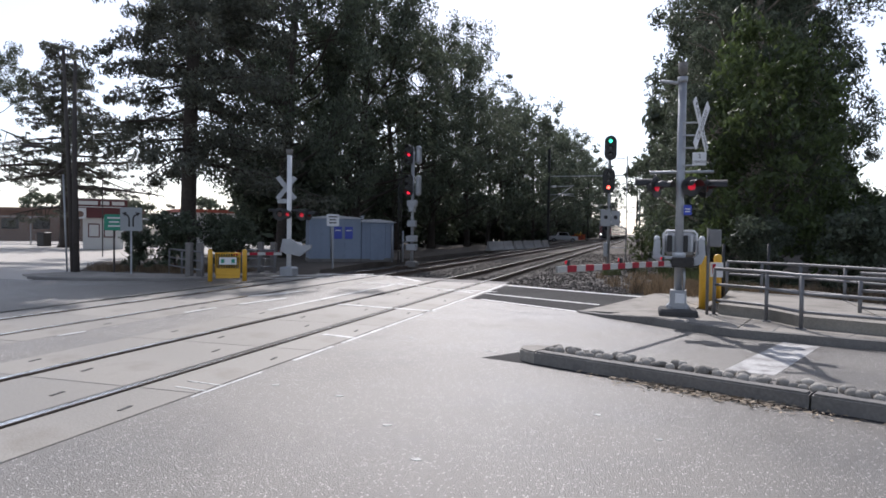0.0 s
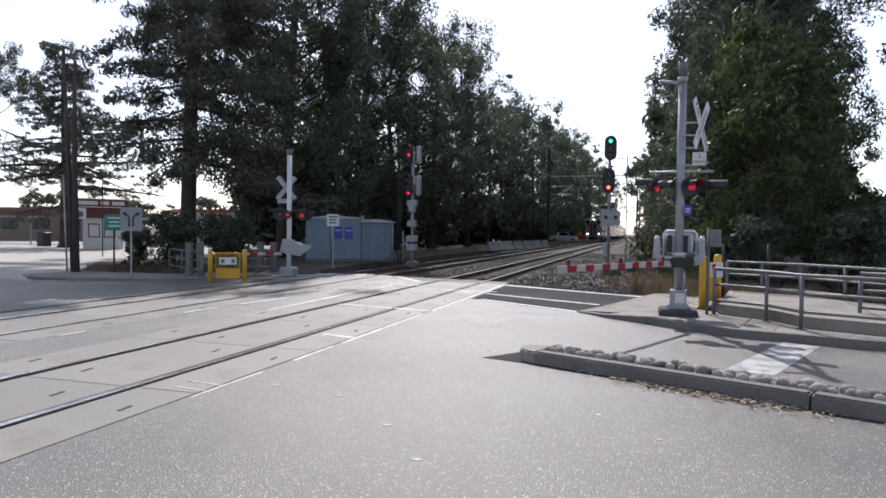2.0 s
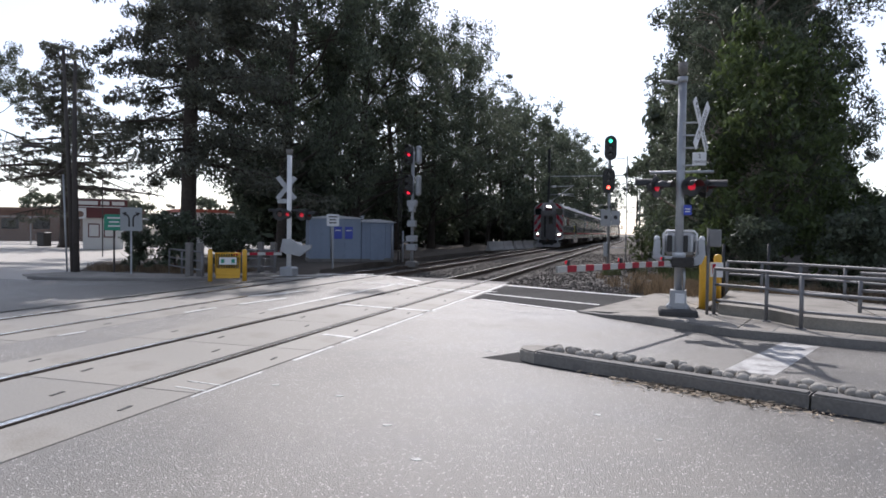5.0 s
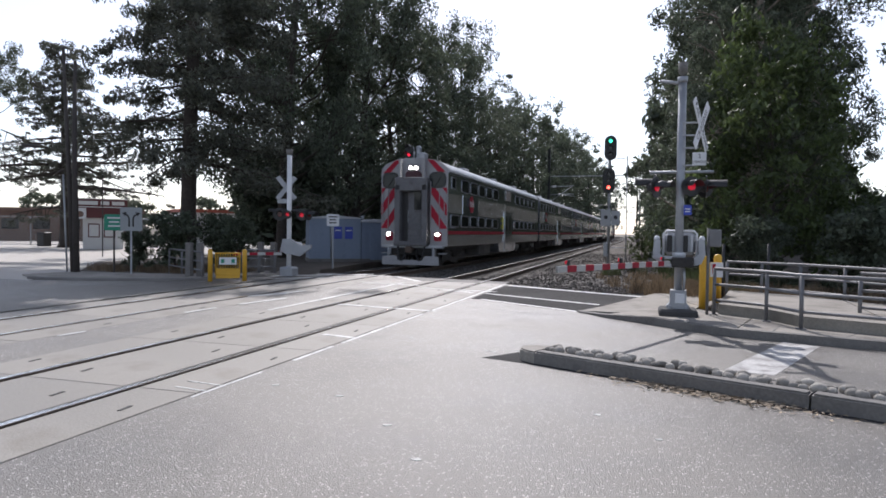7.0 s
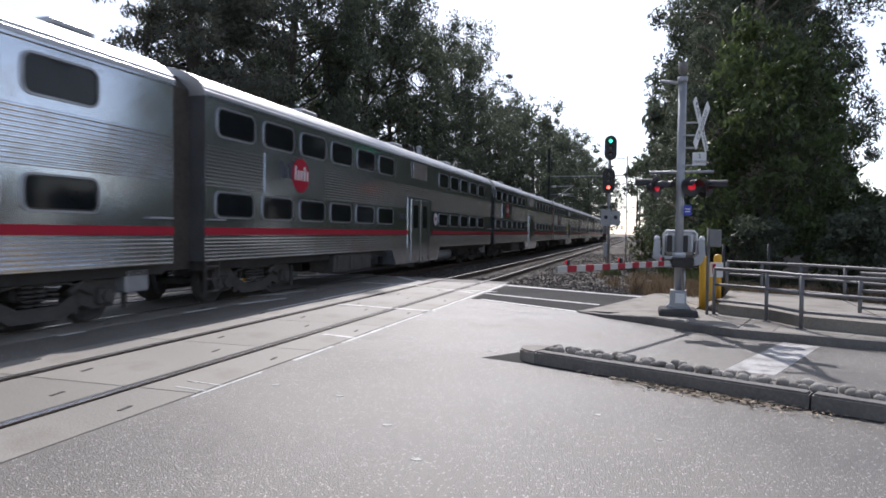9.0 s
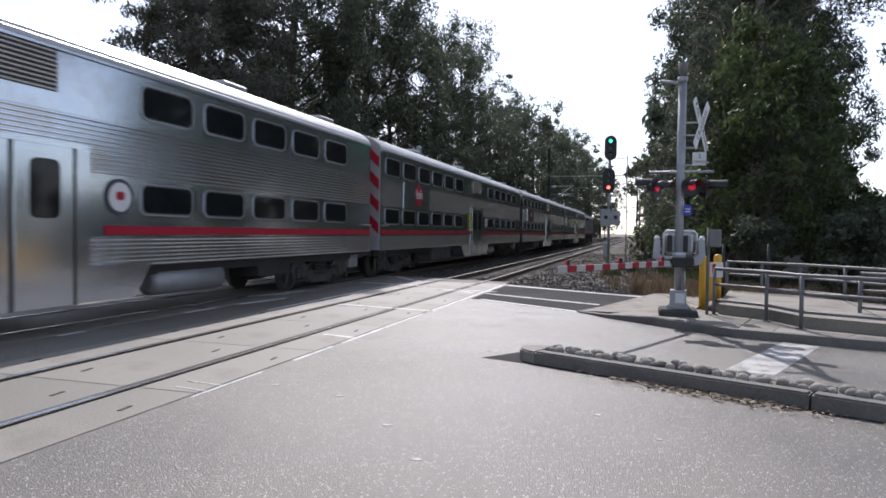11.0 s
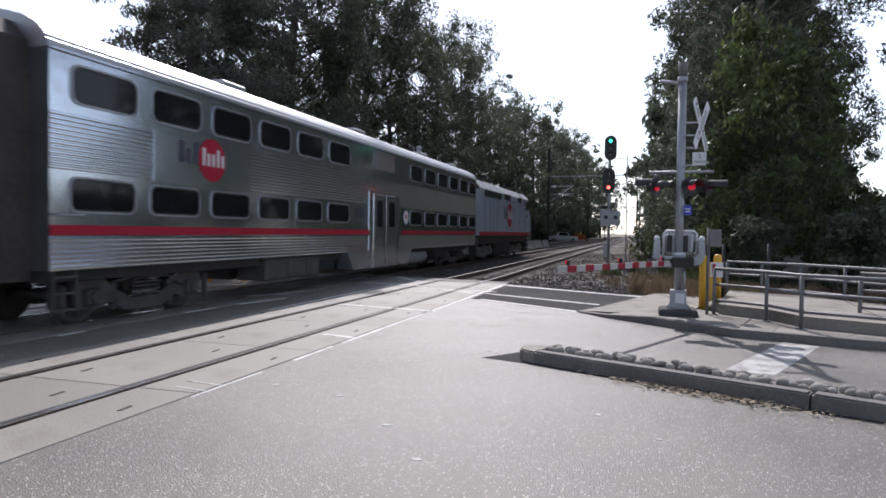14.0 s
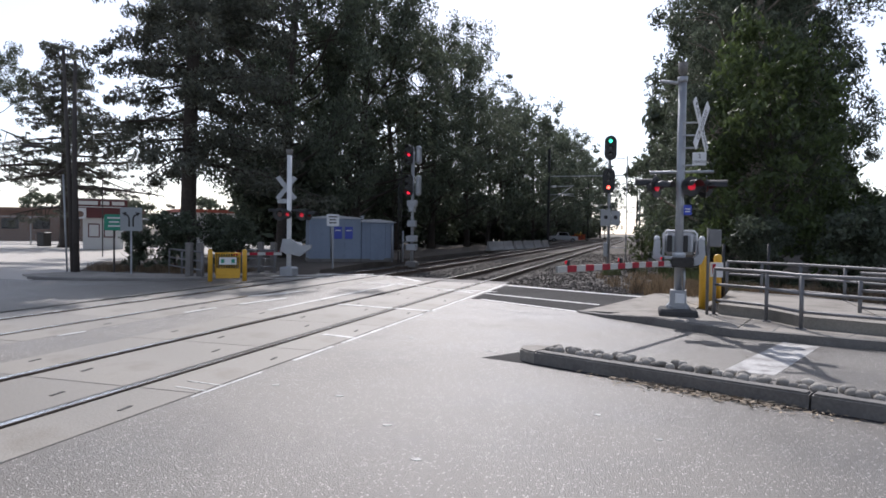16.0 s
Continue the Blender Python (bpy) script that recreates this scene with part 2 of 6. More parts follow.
V, F = [], []
ico = [(0, 0, 1), (0.9, 0, 0.3), (0.28, 0.85, 0.3), (-0.72, 0.53, 0.3), (-0.72, -0.53, 0.3), (0.28, -0.85, 0.3), (0, 0, -0.6)]
fc = [(0, 1, 2), (0, 2, 3), (0, 3, 4), (0, 4, 5), (0, 5, 1), (6, 2, 1), (6, 3, 2), (6, 4, 3), (6, 5, 4), (6, 1, 5)]
for k in range(19000):
    y = 20.7 + 38 * rng.random() ** 1.7
    x = rng.uniform(-13.2, 0.6)
    if x > -3.6:
        y -= 2.2 * min(1, (x + 3.6) / 2)
    z = np.interp(x, xs, zs)
    r = rng.uniform(0.025, 0.055)
    a = rng.uniform(0, 6.28)
    c, s = math.cos(a), math.sin(a)
    q = rng.uniform(0.6, 1.3, 3)
    o = len(V)
    V += [(x + r * (c * px * q[0] - s * py * q[1]), y + r * (s * px * q[0] + c * py * q[1]), z + r * pz * q[2]) for px, py, pz in ico]
    F += [tuple(o + i for i in f) for f in fc]
me = bpy.data.meshes.new("ballast_stones")
me.from_pydata(V, [], F)
me.materials.append(BALLAST)
tagged(new("ballast_stones", me), "loose angular grey ballast stones between the rails", "gravel", "", "stuff")
# ---- trees ----
def leaf_cloud(name, clumps, per, size, material, parent, seed, droop=0.0, aspect=0.42, label=""):
    """A crown of single leaves: each clump is (centre, radii)."""
    g = np.random.default_rng(seed)
    c = np.repeat(np.array([k[0] for k in clumps], float), per, 0)
    r = np.repeat(np.array([k[1] for k in clumps], float), per, 0)
    n = len(c)
    d = g.normal(size=(n, 3))
    d /= np.linalg.norm(d, axis=1)[:, None]
    p = c + d * r * (g.random(n)[:, None] ** 0.55)
    a = g.normal(size=(n, 3))
    a[:, 2] -= droop
    a /= np.linalg.norm(a, axis=1)[:, None]
    b = np.cross(a, g.normal(size=(n, 3)))
    b /= np.linalg.norm(b, axis=1)[:, None]
    s = size * g.uniform(0.55, 1.35, n)[:, None]
    a, b = a * s, b * s * aspect
    v = np.stack((p - a * 0.5, p + b * 0.5 - a * 0.05, p + a * 0.5, p - b * 0.5 - a * 0.05), 1).reshape(-1, 3)
    me = bpy.data.meshes.new(name)
    me.vertices.add(4 * n), me.loops.add(4 * n), me.polygons.add(n)
    me.vertices.foreach_set("co", v.ravel())
    me.loops.foreach_set("vertex_index", np.arange(4 * n))
    me.polygons.foreach_set("loop_start", np.arange(0, 4 * n, 4))
    me.polygons.foreach_set("loop_total", np.full(n, 4))
    me.update()
    me.materials.append(material)
    ob = new(name, me)
    ob.parent = parent
    return tagged(ob, label)


def tree(style, H, R, clear, seed, leaves, size, label, bark, leaf, limbs=26, name="tree", lean=(0, 0), r0=None):
    """A tapered trunk with limbs and a crown of leaves. style: gum, redwood, cedar or shrub."""
    g = random.Random(seed)
    root = thing(name, pose(0, 0, 0), label, "tree" if style != "shrub" else "shrub")
    bm = B()
    r0 = r0 or H * 0.02
    def axis(h):
        k = h / H
        return Vector((lean[0] * k + 0.02 * H * (math.sin(3 * k + seed) - math.sin(seed)), lean[1] * k + 0.02 * H * (math.sin(2.3 * k + 2 * seed) - math.sin(2 * seed)), h))
    hs = [0, 0.02 * H, 0.1 * H, 0.3 * H, 0.5 * H, 0.7 * H, 0.88 * H, 0.97 * H]
    tube(bm, [axis(h) for h in hs], [r0 * 1.45, r0 * 1.1, r0, r0 * 0.85, r0 * 0.65, r0 * 0.42, r0 * 0.2, r0 * 0.06], 9)
    clumps = []
    for i in range(limbs):
        k = (i + g.random()) / limbs
        h = clear + (H * 0.97 - clear) * k
        az = i * 2.4 + g.uniform(-0.5, 0.5)
        if style == "gum":
            reach = R * (0.55 + 0.45 * math.sin(math.pi * min(1, 0.25 + 0.75 * k))) * g.uniform(0.55, 1.05)
            rise = reach * g.uniform(0.35, 0.95)
        elif style == "redwood":
            reach = R * (1.0 - 0.85 * k) * g.uniform(0.7, 1.08)
            rise = -reach * g.uniform(0.05, 0.28)
        elif style == "cedar":
            reach = R * min(1.0, 0.55 + 2.2 * k) * (1.0 - 0.85 * k) * g.uniform(0.55, 1.15)
            rise = reach * g.uniform(-0.34, 0.24)
            h += g.uniform(-1.3, 1.3)
        else:
            reach = R * g.uniform(0.4, 1.0) * math.sqrt(max(0.05, 1 - (k * 0.9) ** 2))
            rise = reach * g.uniform(0.1, 0.5)
        a = axis(h * (0.93 if style == "gum" else 1))
        way = Vector((math.cos(az), math.sin(az), 0))
        mid = a + way * reach * 0.5 + Vector((g.uniform(-0.3, 0.3), g.uniform(-0.3, 0.3), rise * 0.35))
        end = a + way * reach + Vector((0, 0, rise))
        rr = max(0.02, r0 * (0.2 if style == "redwood" else 0.32) * (1 - 0.75 * k) * min(1.2, reach / R + 0.3))
        tube(bm, [a, mid, end], [rr, rr * 0.65, rr * 0.2], 5, False)
        if style == "gum":
            clumps.append((end, (R * 0.17 * g.uniform(0.8, 1.3), R * 0.17 * g.uniform(0.8, 1.3), R * 0.16 * g.uniform(0.8, 1.5))))
            for j in range(5):
                q = mid.lerp(end, g.uniform(0.0, 1.1)) + Vector((g.gauss(0, 1), g.gauss(0, 1), g.gauss(0, 0.8))) * R * 0.2
                tube(bm, [mid.lerp(end, 0.4), q], [rr * 0.35, rr * 0.12], 4, False)
                s = R * g.uniform(0.1, 0.19)
                clumps.append((q, (s, s, s * g.uniform(0.7, 1.3))))
        elif style in ("redwood", "cedar"):
            flat = 0.5 if style == "cedar" else 0.62
            m = 8 if style == "redwood" else 13
            for j in range(m):
                q = a.lerp(end, (j + 1.2) / (m + 0.4)) if j else mid
                side = Vector((-way.y, way.x, 0)) * g.uniform(-1, 1) * reach * (0.24 if style == "redwood" else 0.38) + Vector((0, 0, g.uniform(-0.35, 0.15)))
                if style == "redwood":
                    s = max(0.4, reach * g.uniform(0.1, 0.21))
                else:
                    side.z += g.gauss(-0.2, 0.35) - 0.012 * (q - a).length ** 2
                    s = g.uniform(0.2, 0.5)
                    tube(bm, [q, q + side], [0.035, 0.012], 4, False)
                clumps.append((q + side, (s, s, s * flat)))
        else:
            for j in range(3):
                q = a.lerp(end, g.uniform(0.4, 1.05)) + Vector((g.gauss(0, 1), g.gauss(0, 1), g.gauss(0, 1))) * R * 0.12
                s = R * g.uniform(0.14, 0.26)
                clumps.append((q, (s, s, s * 0.8)))
    part("trunk", bm, bark, root)
    leaf_cloud("crown", clumps, max(6, leaves // len(clumps)), size, leaf, root, seed, {"gum": 0.9, "redwood": 0.5, "cedar": 0.2, "shrub": 0.0}[style], 0.34 if style == "gum" else 0.4)
    return root


def place(root, x, y, z=-0.05, turn=0.0, k=1.0, first=False, kz=None):
    m = Matrix.LocRotScale((x, y, z), Euler((0, 0, radians(turn))), (k, k, kz or k))
    if first:
        root.matrix_basis = m
        return root
    o = copy_thing(root, pose(0, 0, 0))
    o.matrix_basis = m
    return o


gum_a = tree("gum", 24, 6.0, 3.0, 11, 40000, 0.27, "tall dark green gum tree with hanging leaves", BARK, LEAF, 34, "gum_tree", r0=0.32)
gum_b = tree("gum", 22, 5.6, 2.4, 23, 46000, 0.26, "dark green gum tree with a ragged dense crown", BARK, LEAF, 34, "gum_tree", (1.5, 0.5), r0=0.3)
gum_c = tree("gum", 20, 6.2, 1.4, 37, 42000, 0.28, "broad dark gum tree, leafy almost to the ground", BARK, LEAF, 36, "gum_tree", (-1, 1), r0=0.32)
gum_d = tree("gum", 19, 4.6, 0.6, 41, 62000, 0.22, "dense dark green tree wrapped in leaves to the ground", BARK_PALE, LEAF, 44, "gum_tree", r0=0.34)
gum_e = tree("gum", 19, 4.4, 10.6, 43, 22000, 0.26, "tall gum tree with a high open crown", BARK, LEAF, 19, "gum_tree", r0=0.2)
far_a = tree("gum", 24, 6.2, 2.0, 61, 9000, 0.58, "dark gum tree in the row along the track", BARK, LEAF, 30, "gum_tree", r0=0.3)
far_c = tree("gum", 22, 6.8, 0.8, 71, 9000, 1.0, "dense dark gum tree in the row along the track", BARK, LEAF, 30, "gum_tree", r0=0.3)
far_b = tree("gum", 22, 6.6, 1.4, 67, 9000, 0.62, "broad dark gum tree in the row along the track", BARK, LEAF, 30, "gum_tree", r0=0.3)
redwood = tree("redwood", 24, 5.9, 4.4, 5, 100000, 0.19, "dark redwood with a straight reddish trunk", BARK, LEAF_CONIFER, 70, "redwood_tree", r0=0.33)
cedar = tree("cedar", 15.2, 9.6, 4.2, 8, 36000, 0.2, "open cedar with flat layered branches", BARK, LEAF_CONIFER, 54, "cedar_tree", r0=0.5)
shrub = tree("shrub", 2.6, 1.7, 0.2, 4, 5200, 0.19, "dense dark green shrub", BARK, LEAF, 18, "shrub", r0=0.05)
light = tree("gum", 8.5, 2.9, 0.6, 51, 13000, 0.27, "bright green leafy young tree", BARK, LEAF_LIGHT, 30, "young_tree", r0=0.12)

place(redwood, -19.0, 24.0, first=True)
place(cedar, -42.7, 39.8, first=True, turn=100)
g = random.Random(2)


def row(items):
    """Places trees: x, y, height, prototype and its height."""
    for x, y, h, (src, full) in items:
        k = h / full
        place(src, x, y, turn=g.uniform(0, 360), k=k * g.uniform(0.97, 1.03) if k < 1.2 else k, first=src.name not in done and not done.add(src.name))


done = set()
GA, GB, GC, GD, GE, FA, FB = (gum_a, 24), (gum_b, 22), (gum_c, 20), (gum_d, 19), (gum_e, 19), (far_a, 24), (far_b, 22)
FC = (far_c, 22)
row(((-20.2, 33.6, 21.5, GB), (-22.5, 38, 23, GA), (-21.0, 45, 23, GC), (-20.5, 53, 20.5, GB), (-20.0, 61, 21, GC), (-18.5, 69, 22.5, GA), (-18.5, 79, 18.5, FB), (-18.5, 88, 19.5, FA),
     (-17.5, 98, 20.5, FB), (-18, 110, 21, FA), (-17, 123, 21.5, FB), (-17.5, 137, 22.5, FA), (-17, 153, 24, FB), (-17.5, 172, 24, FA), (-17, 194, 25, FB), (-17.5, 220, 25, FA), (-16, 255, 25, FB), (-15, 300, 24, FA),
     (-29, 56, 18, FA), (-28, 74, 17, FB), (-27, 92, 17, FA), (-48.2, 37.0, 16, GE), (-28.3, 35.3, 22, GE)))
# a long bare bough leaning out of the gum behind the redwood
bough = tube(B(), [(-19.7, 33.0, 8.6), (-20.6, 32.6, 10.0), (-22.2, 32.0, 11.6), (-23.6, 31.6, 13.6), (-24.6, 31.4, 15.6)], [0.3, 0.26, 0.2, 0.14, 0.07], 8)
tube(bough, [(-22.2, 32.0, 11.6), (-23.9, 31.4, 12.3), (-25.4, 31.0, 12.6)], [0.13, 0.09, 0.04], 6)
tube(bough, [(-20.4, 32.6, 9.6), (-22.4, 31.8, 9.2), (-24.0, 31.2, 9.4)], [0.12, 0.08, 0.04], 6)
part("bough", bough, BARK, gum_b, "long leaning bare bough", gum_b.matrix_basis.inverted())
row(((4.3, 30.5, 17.5, GD), (5.0, 37, 20, GD), (6.0, 45, 20, GD), (6.4, 54, 21, GD), (14.0, 31.5, 19, GE)))
# far right row, mostly hidden, carried on to darken what the cars reflect
row([(6.8 + 0.5 * (k % 2), 64 + 15 * k, 21 + k % 3, FC) for k in range(22)])
place(light, 4.15, 25.0, -0.05, first=True, k=0.97)
place(light, 7.0, 27.5, -0.05, 130, 0.4)
place(light, 0.9, 41, -0.1, 60, 0.34)
place(light, -0.1, 36.5, -0.1, 110, 0.24)
place(light, 0.9, 33.5, -0.1, 250, 0.27)
place(light, 1.6, 46, -0.1, 200, 0.42)
place(light, 2.4, 55, -0.1, 20, 0.45)
place(shrub, -16.8, 20.5, 0.0, first=True, k=0.8)
for x, y, k in ((-17.9, 19.9, 0.55), (-15.4, 22.0, 0.75), (-17.2, 23.5, 0.8)):
    place(shrub, x, y, 0.0, g.uniform(0, 360), k)
far_shrub = tree("shrub", 2.6, 1.8, 0.1, 14, 2600, 0.3, "dark undergrowth below the trees", BARK, LEAF, 18, "shrub", r0=0.05)
place(far_shrub, -22, 36, -0.05, first=True, k=2.3)
for k in range(36):
    y = 38 + k * 5.2
    if 70 < y < 80:
        continue
    place(far_shrub, -23 + g.uniform(-3, 2) + (3 if y > 80 else 0), y, -0.05, g.uniform(0, 360), g.uniform(1.7, 2.6))
for x, y, k in ((8.6, 28.5, 1.15), (11.2, 27.0, 1.2), (8.0, 23.5, 1.2), (10.5, 21.5, 1.5), (6.0, 21.0, 0.9), (3.4, 22.0, 0.8), (12.5, 31, 1.3), (2.6, 28, 0.9), (9.0, 34, 1.35)):
    place(shrub, x, y, -0.05, g.uniform(0, 360), k)
for x, y, k in ((-95, 70, 2.2), (-88, 78, 2.5), (-110, 74, 2.6), (-80, 88, 2.3), (-72, 96, 2.6), (-62, 100, 2.6), (-50, 105, 2.6), (-40, 112, 2.8), (-120, 66, 2.6)):
    place(far_shrub, x, y, -0.3, g.uniform(0, 360), k)
# undergrowth added out of sight behind the near trees, dark for the train's reflection
for k in range(14):
    place(far_shrub, g.uniform(3.5, 6.5), 44 + 9 * k, -0.05, g.uniform(0, 360), g.uniform(1.4, 2.2))
thicket = tree("shrub", 2.6, 2.0, 0.1, 19, 1300, 0.55, "dark thicket added to close the view under and behind the trees", BARK, LEAF, 16, "shrub", r0=0.05)
place(thicket, -24, 62, -0.05, first=True, k=2.2)
for k in range(56):
    y = 64 + k * 4.2
    if y < 76:
        continue
    place(thicket, (-25 if y < 110 else -21.5) + g.uniform(-1, 1), y, -0.05, g.uniform(0, 360), g.uniform(1.9, 2.6))
# unseen row behind the right-hand trees, added to darken the reflection in the train side
for k in range(40):
    y = 66 + k * 6.0
    place(thicket, 13 + g.uniform(-2, 2), y, -0.05, g.uniform(0, 360), g.uniform(3.4, 4.6))
# ---- the train: cab car, five coaches and a pushing locomotive ----
CAR, SPEED, T0 = 25.9, 21.42, 8.278
PANE = mat("tinted_pane", (0.01, 0.012, 0.014), 0.07, vary=0.3, big=0.5, fine=2, bump=0.0, spec=0.3)
RIM = mat("window_rim", (0.36, 0.375, 0.4), 0.4, metal=0.8, vary=0.15, bump=0.03)
GASKET = mat("pane_gasket", (0.03, 0.03, 0.03), 0.6, vary=0.2, bump=0.05)
ROOF = mat("coach_roof", (0.4, 0.41, 0.42), 0.42, metal=0.8, vary=0.12, big=0.8, fine=20, bump=0.08, stain=(0.4, 0.39, 0.37))
PLATE = mat("flat_steel_panel", (0.54, 0.585, 0.65), 0.16, metal=0.94, vary=0.12, big=0.6, fine=15, bump=0.02)
LOCO = mat("locomotive_grey", (0.3, 0.355, 0.415), 0.42, vary=0.08, big=0.7, fine=18, bump=0.05, stain=(0.29, 0.31, 0.33), stain_at=0.58)
DARKEND = mat("end_bellows", (0.045, 0.038, 0.032), 0.8, vary=0.4, big=1.5, fine=12, bump=0.3)
GREYTRUCK = mat("locomotive_truck", (0.17, 0.168, 0.165), 0.65, vary=0.35, big=2.5, fine=14, bump=0.25, stain=(0.15, 0.13, 0.11), stain_at=0.5)
NUMERAL = mat("dark_lettering", (0.05, 0.055, 0.075), 0.5, vary=0.1, bump=0)
YELLOW_TAG = mat("yellow_notice", (0.62, 0.62, 0.05), 0.5, vary=0.1, bump=0)
FRONT = mat("front_paint", (0.3, 0.3, 0.31), 0.5, vary=0.18, big=1.5, fine=20, bump=0.06, stain=(0.25, 0.24, 0.23), stain_at=0.58)
HEADLIGHT = glow("headlamp_glow", (1.0, 0.93, 0.82), 40)
GANGWAY = mat("gangway_grey", (0.13, 0.13, 0.137), 0.6, metal=0.2, vary=0.3, big=1.5, fine=16, bump=0.1, stain=(0.09, 0.085, 0.08), stain_at=0.55)
MAROON_DARK = mat("maroon_cover", (0.06, 0.02, 0.026), 0.6, vary=0.2, bump=0.05)
LENS_DIM = mat("unlit_red_lens", (0.16, 0.01, 0.015), 0.3, vary=0.1, bump=0)


def rounded(w, h, r, n=4):
    """A rounded rectangle round 0, 0."""
    o = []
    for cx, cy, a0 in ((w / 2 - r, h / 2 - r, 0), (-w / 2 + r, h / 2 - r, 90), (-w / 2 + r, -h / 2 + r, 180), (w / 2 - r, -h / 2 + r, 270)):
        o += [(cx + r * math.cos(radians(a0 + 90 * k / n)), cy + r * math.sin(radians(a0 + 90 * k / n))) for k in range(n + 1)]
    return o


def frame_ring(bm, w, h, r, t, d0, d1):
    """A rounded window frame in the yz plane, t wide, from x = d0 to d1."""
    out, inn = rounded(w, h, r), rounded(w - 2 * t, h - 2 * t, max(0.02, r - t))
    v = [[bm.verts.new((d, a, b)) for a, b in o] for o, d in ((out, d0), (out, d1), (inn, d1), (inn, d0))]
    n = len(out)
    for a, b in ((0, 1), (1, 2), (2, 3)):
        for k in range(n):
            bm.faces.new((v[a][k], v[a][(k + 1) % n], v[b][(k + 1) % n], v[b][k]))
    bmesh.ops.recalc_face_normals(bm, faces=bm.faces)
    return bm


def window_meshes(w, h, r):
    bm = frame_ring(B(), w - 0.04, h - 0.04, r - 0.02, 0.035, 0.0, 0.022)
    fm = mesh_of(bm, "window_frame", RIM)
    pm = mesh_of(prism(B(), rounded(w - 0.1, h - 0.1, r - 0.04), -0.004, 0.008, "yz"), "pane", PANE)
    gm = mesh_of(frame_ring(B(), w - 0.1, h - 0.1, r - 0.05, 0.03, 0.0, 0.014), "gasket", GASKET)
    return fm, pm, gm


WIN = window_meshes(1.4, 0.66, 0.2)
WIN_LOW = window_meshes(1.4, 0.6, 0.18)
WIN_SMALL = window_meshes(0.72, 0.58, 0.06)


def window(parent, x, y, z, me, side=1):
    w = shared("window", me[0], parent, pose(x, y, z, 0, 0, 0 if side > 0 else 180))
    shared("pane", me[1], w, pose(0, 0, 0), "dark tinted pane")
    shared("gasket", me[2], w, pose(0, 0, 0))


def ribs(z0, z1, x, pitch=0.07, depth=0.0055):
    """Points of a fluted strip from z0 up to z1."""
    n = round((z1 - z0) / pitch)
    o = []
    for k in range(n):
        a = z0 + (z1 - z0) * k / n
        s = (z1 - z0) / n
        o += [(x, a), (x + depth, a + s * 0.3), (x + depth, a + s * 0.55), (x, a + s * 0.85)]
    return o + [(x, z1)]


def wheel_mesh(r):
    bm = B()
    for s in (-1, 1):
        prof = [(0.0, 0.0), (0.66, 0.0), (0.66, 0.1), (0.68, r - 0.07), (0.685, r + 0.028), (0.715, r + 0.028), (0.73, r), (0.82, r - 0.008), (0.82, r - 0.08), (0.78, r - 0.11), (0.765, 0.16), (0.83, 0.12), (0.83, 0.0)]
        rings = [[bm.verts.new((s * a, b * math.cos(k * math.pi / 12), b * math.sin(k * math.pi / 12))) for k in range(24)] for a, b in prof[2:-1]]
        for p, q in zip(rings, rings[1:]):
            for k in range(24):
                bm.faces.new((p[k], p[(k + 1) % 24], q[(k + 1) % 24], q[k])).smooth = True
        bm.faces.new(rings[-1])
        for k in range(4):
            a = k * math.pi / 2
            box(bm, s * 0.79, 0.3 * math.cos(a), 0.3 * math.sin(a), 0.02, 0.07, 0.07)
    cyl(bm, (-0.66, 0, 0), (0.66, 0, 0), 0.085, 12)
    bmesh.ops.recalc_face_normals(bm, faces=bm.faces)
    return mesh_of(bm, "wheelset", BOGIE)


WHEEL, WHEEL_BIG = wheel_mesh(0.457), wheel_mesh(0.508)


def bogie_mesh(half, r, material, hood=False):
    """Side frames, springs, journal boxes and bolster, round the bogie's centre."""
    bm = B()
    for s in (-1, 1):
        x0, x1 = s * 0.96, s * 1.1
        o = [(-half - 0.35, r + 0.12), (-half - 0.3, r + 0.27), (-half + 0.3, r + 0.28), (-half + 0.5, r + 0.1), (-0.35, r - 0.08), (0.35, r - 0.08), (half - 0.5, r + 0.1), (half - 0.3, r + 0.28), (half + 0.3, r + 0.27), (half + 0.35, r + 0.12),
             (half + 0.22, r - 0.2), (half - 0.2, r - 0.2), (half - 0.42, r - 0.12), (0.45, r - 0.3), (-0.45, r - 0.3), (-half + 0.42, r - 0.12), (-half + 0.2, r - 0.2), (-half - 0.22, r - 0.2)]
        prism(bm, o, x0, x1, "yz")
        for y in (-half, half):
            box(bm, s * 1.13, y, r, 0.16, 0.3, 0.3, 0.04)
            cyl(bm, (s * 1.2, y, r), (s * 1.26, y, r), 0.11, 10)
            box(bm, s * 1.06, y + 0.52, r - 0.02, 0.08, 0.1, 0.5, 0.02)
            box(bm, s * 1.06, y - 0.52, r - 0.02, 0.08, 0.1, 0.5, 0.02)
        for y in (-0.22, 0.0, 0.22):
            for k in range(5):
                cyl(bm, (s * 1.12, y, r - 0.05 + k * 0.07), (s * 1.12, y, r - 0.012 + k * 0.07), 0.095, 9)
        tube(bm, [(s * 1.15, -0.75, r + 0.22), (s * 1.15, -0.3, r + 0.3), (s * 1.15, 0.5, r + 0.26), (s * 1.15, 0.95, r + 0.05)], 0.03, 6)
        cyl(bm, (s * 1.17, half - 0.75, r + 0.1), (s * 1.17, half - 0.35, r + 0.34), 0.06, 8)
    box(bm, 0, 0, r + 0.12, 1.9, 0.6, 0.22, 0.03)
    return mesh_of(bm, "bogie", material)


BOGIE_COACH, BOGIE_LOCO = bogie_mesh(1.22, 0.457, BOGIE), bogie_mesh(1.37, 0.508, GREYTRUCK)
wheelsets = []


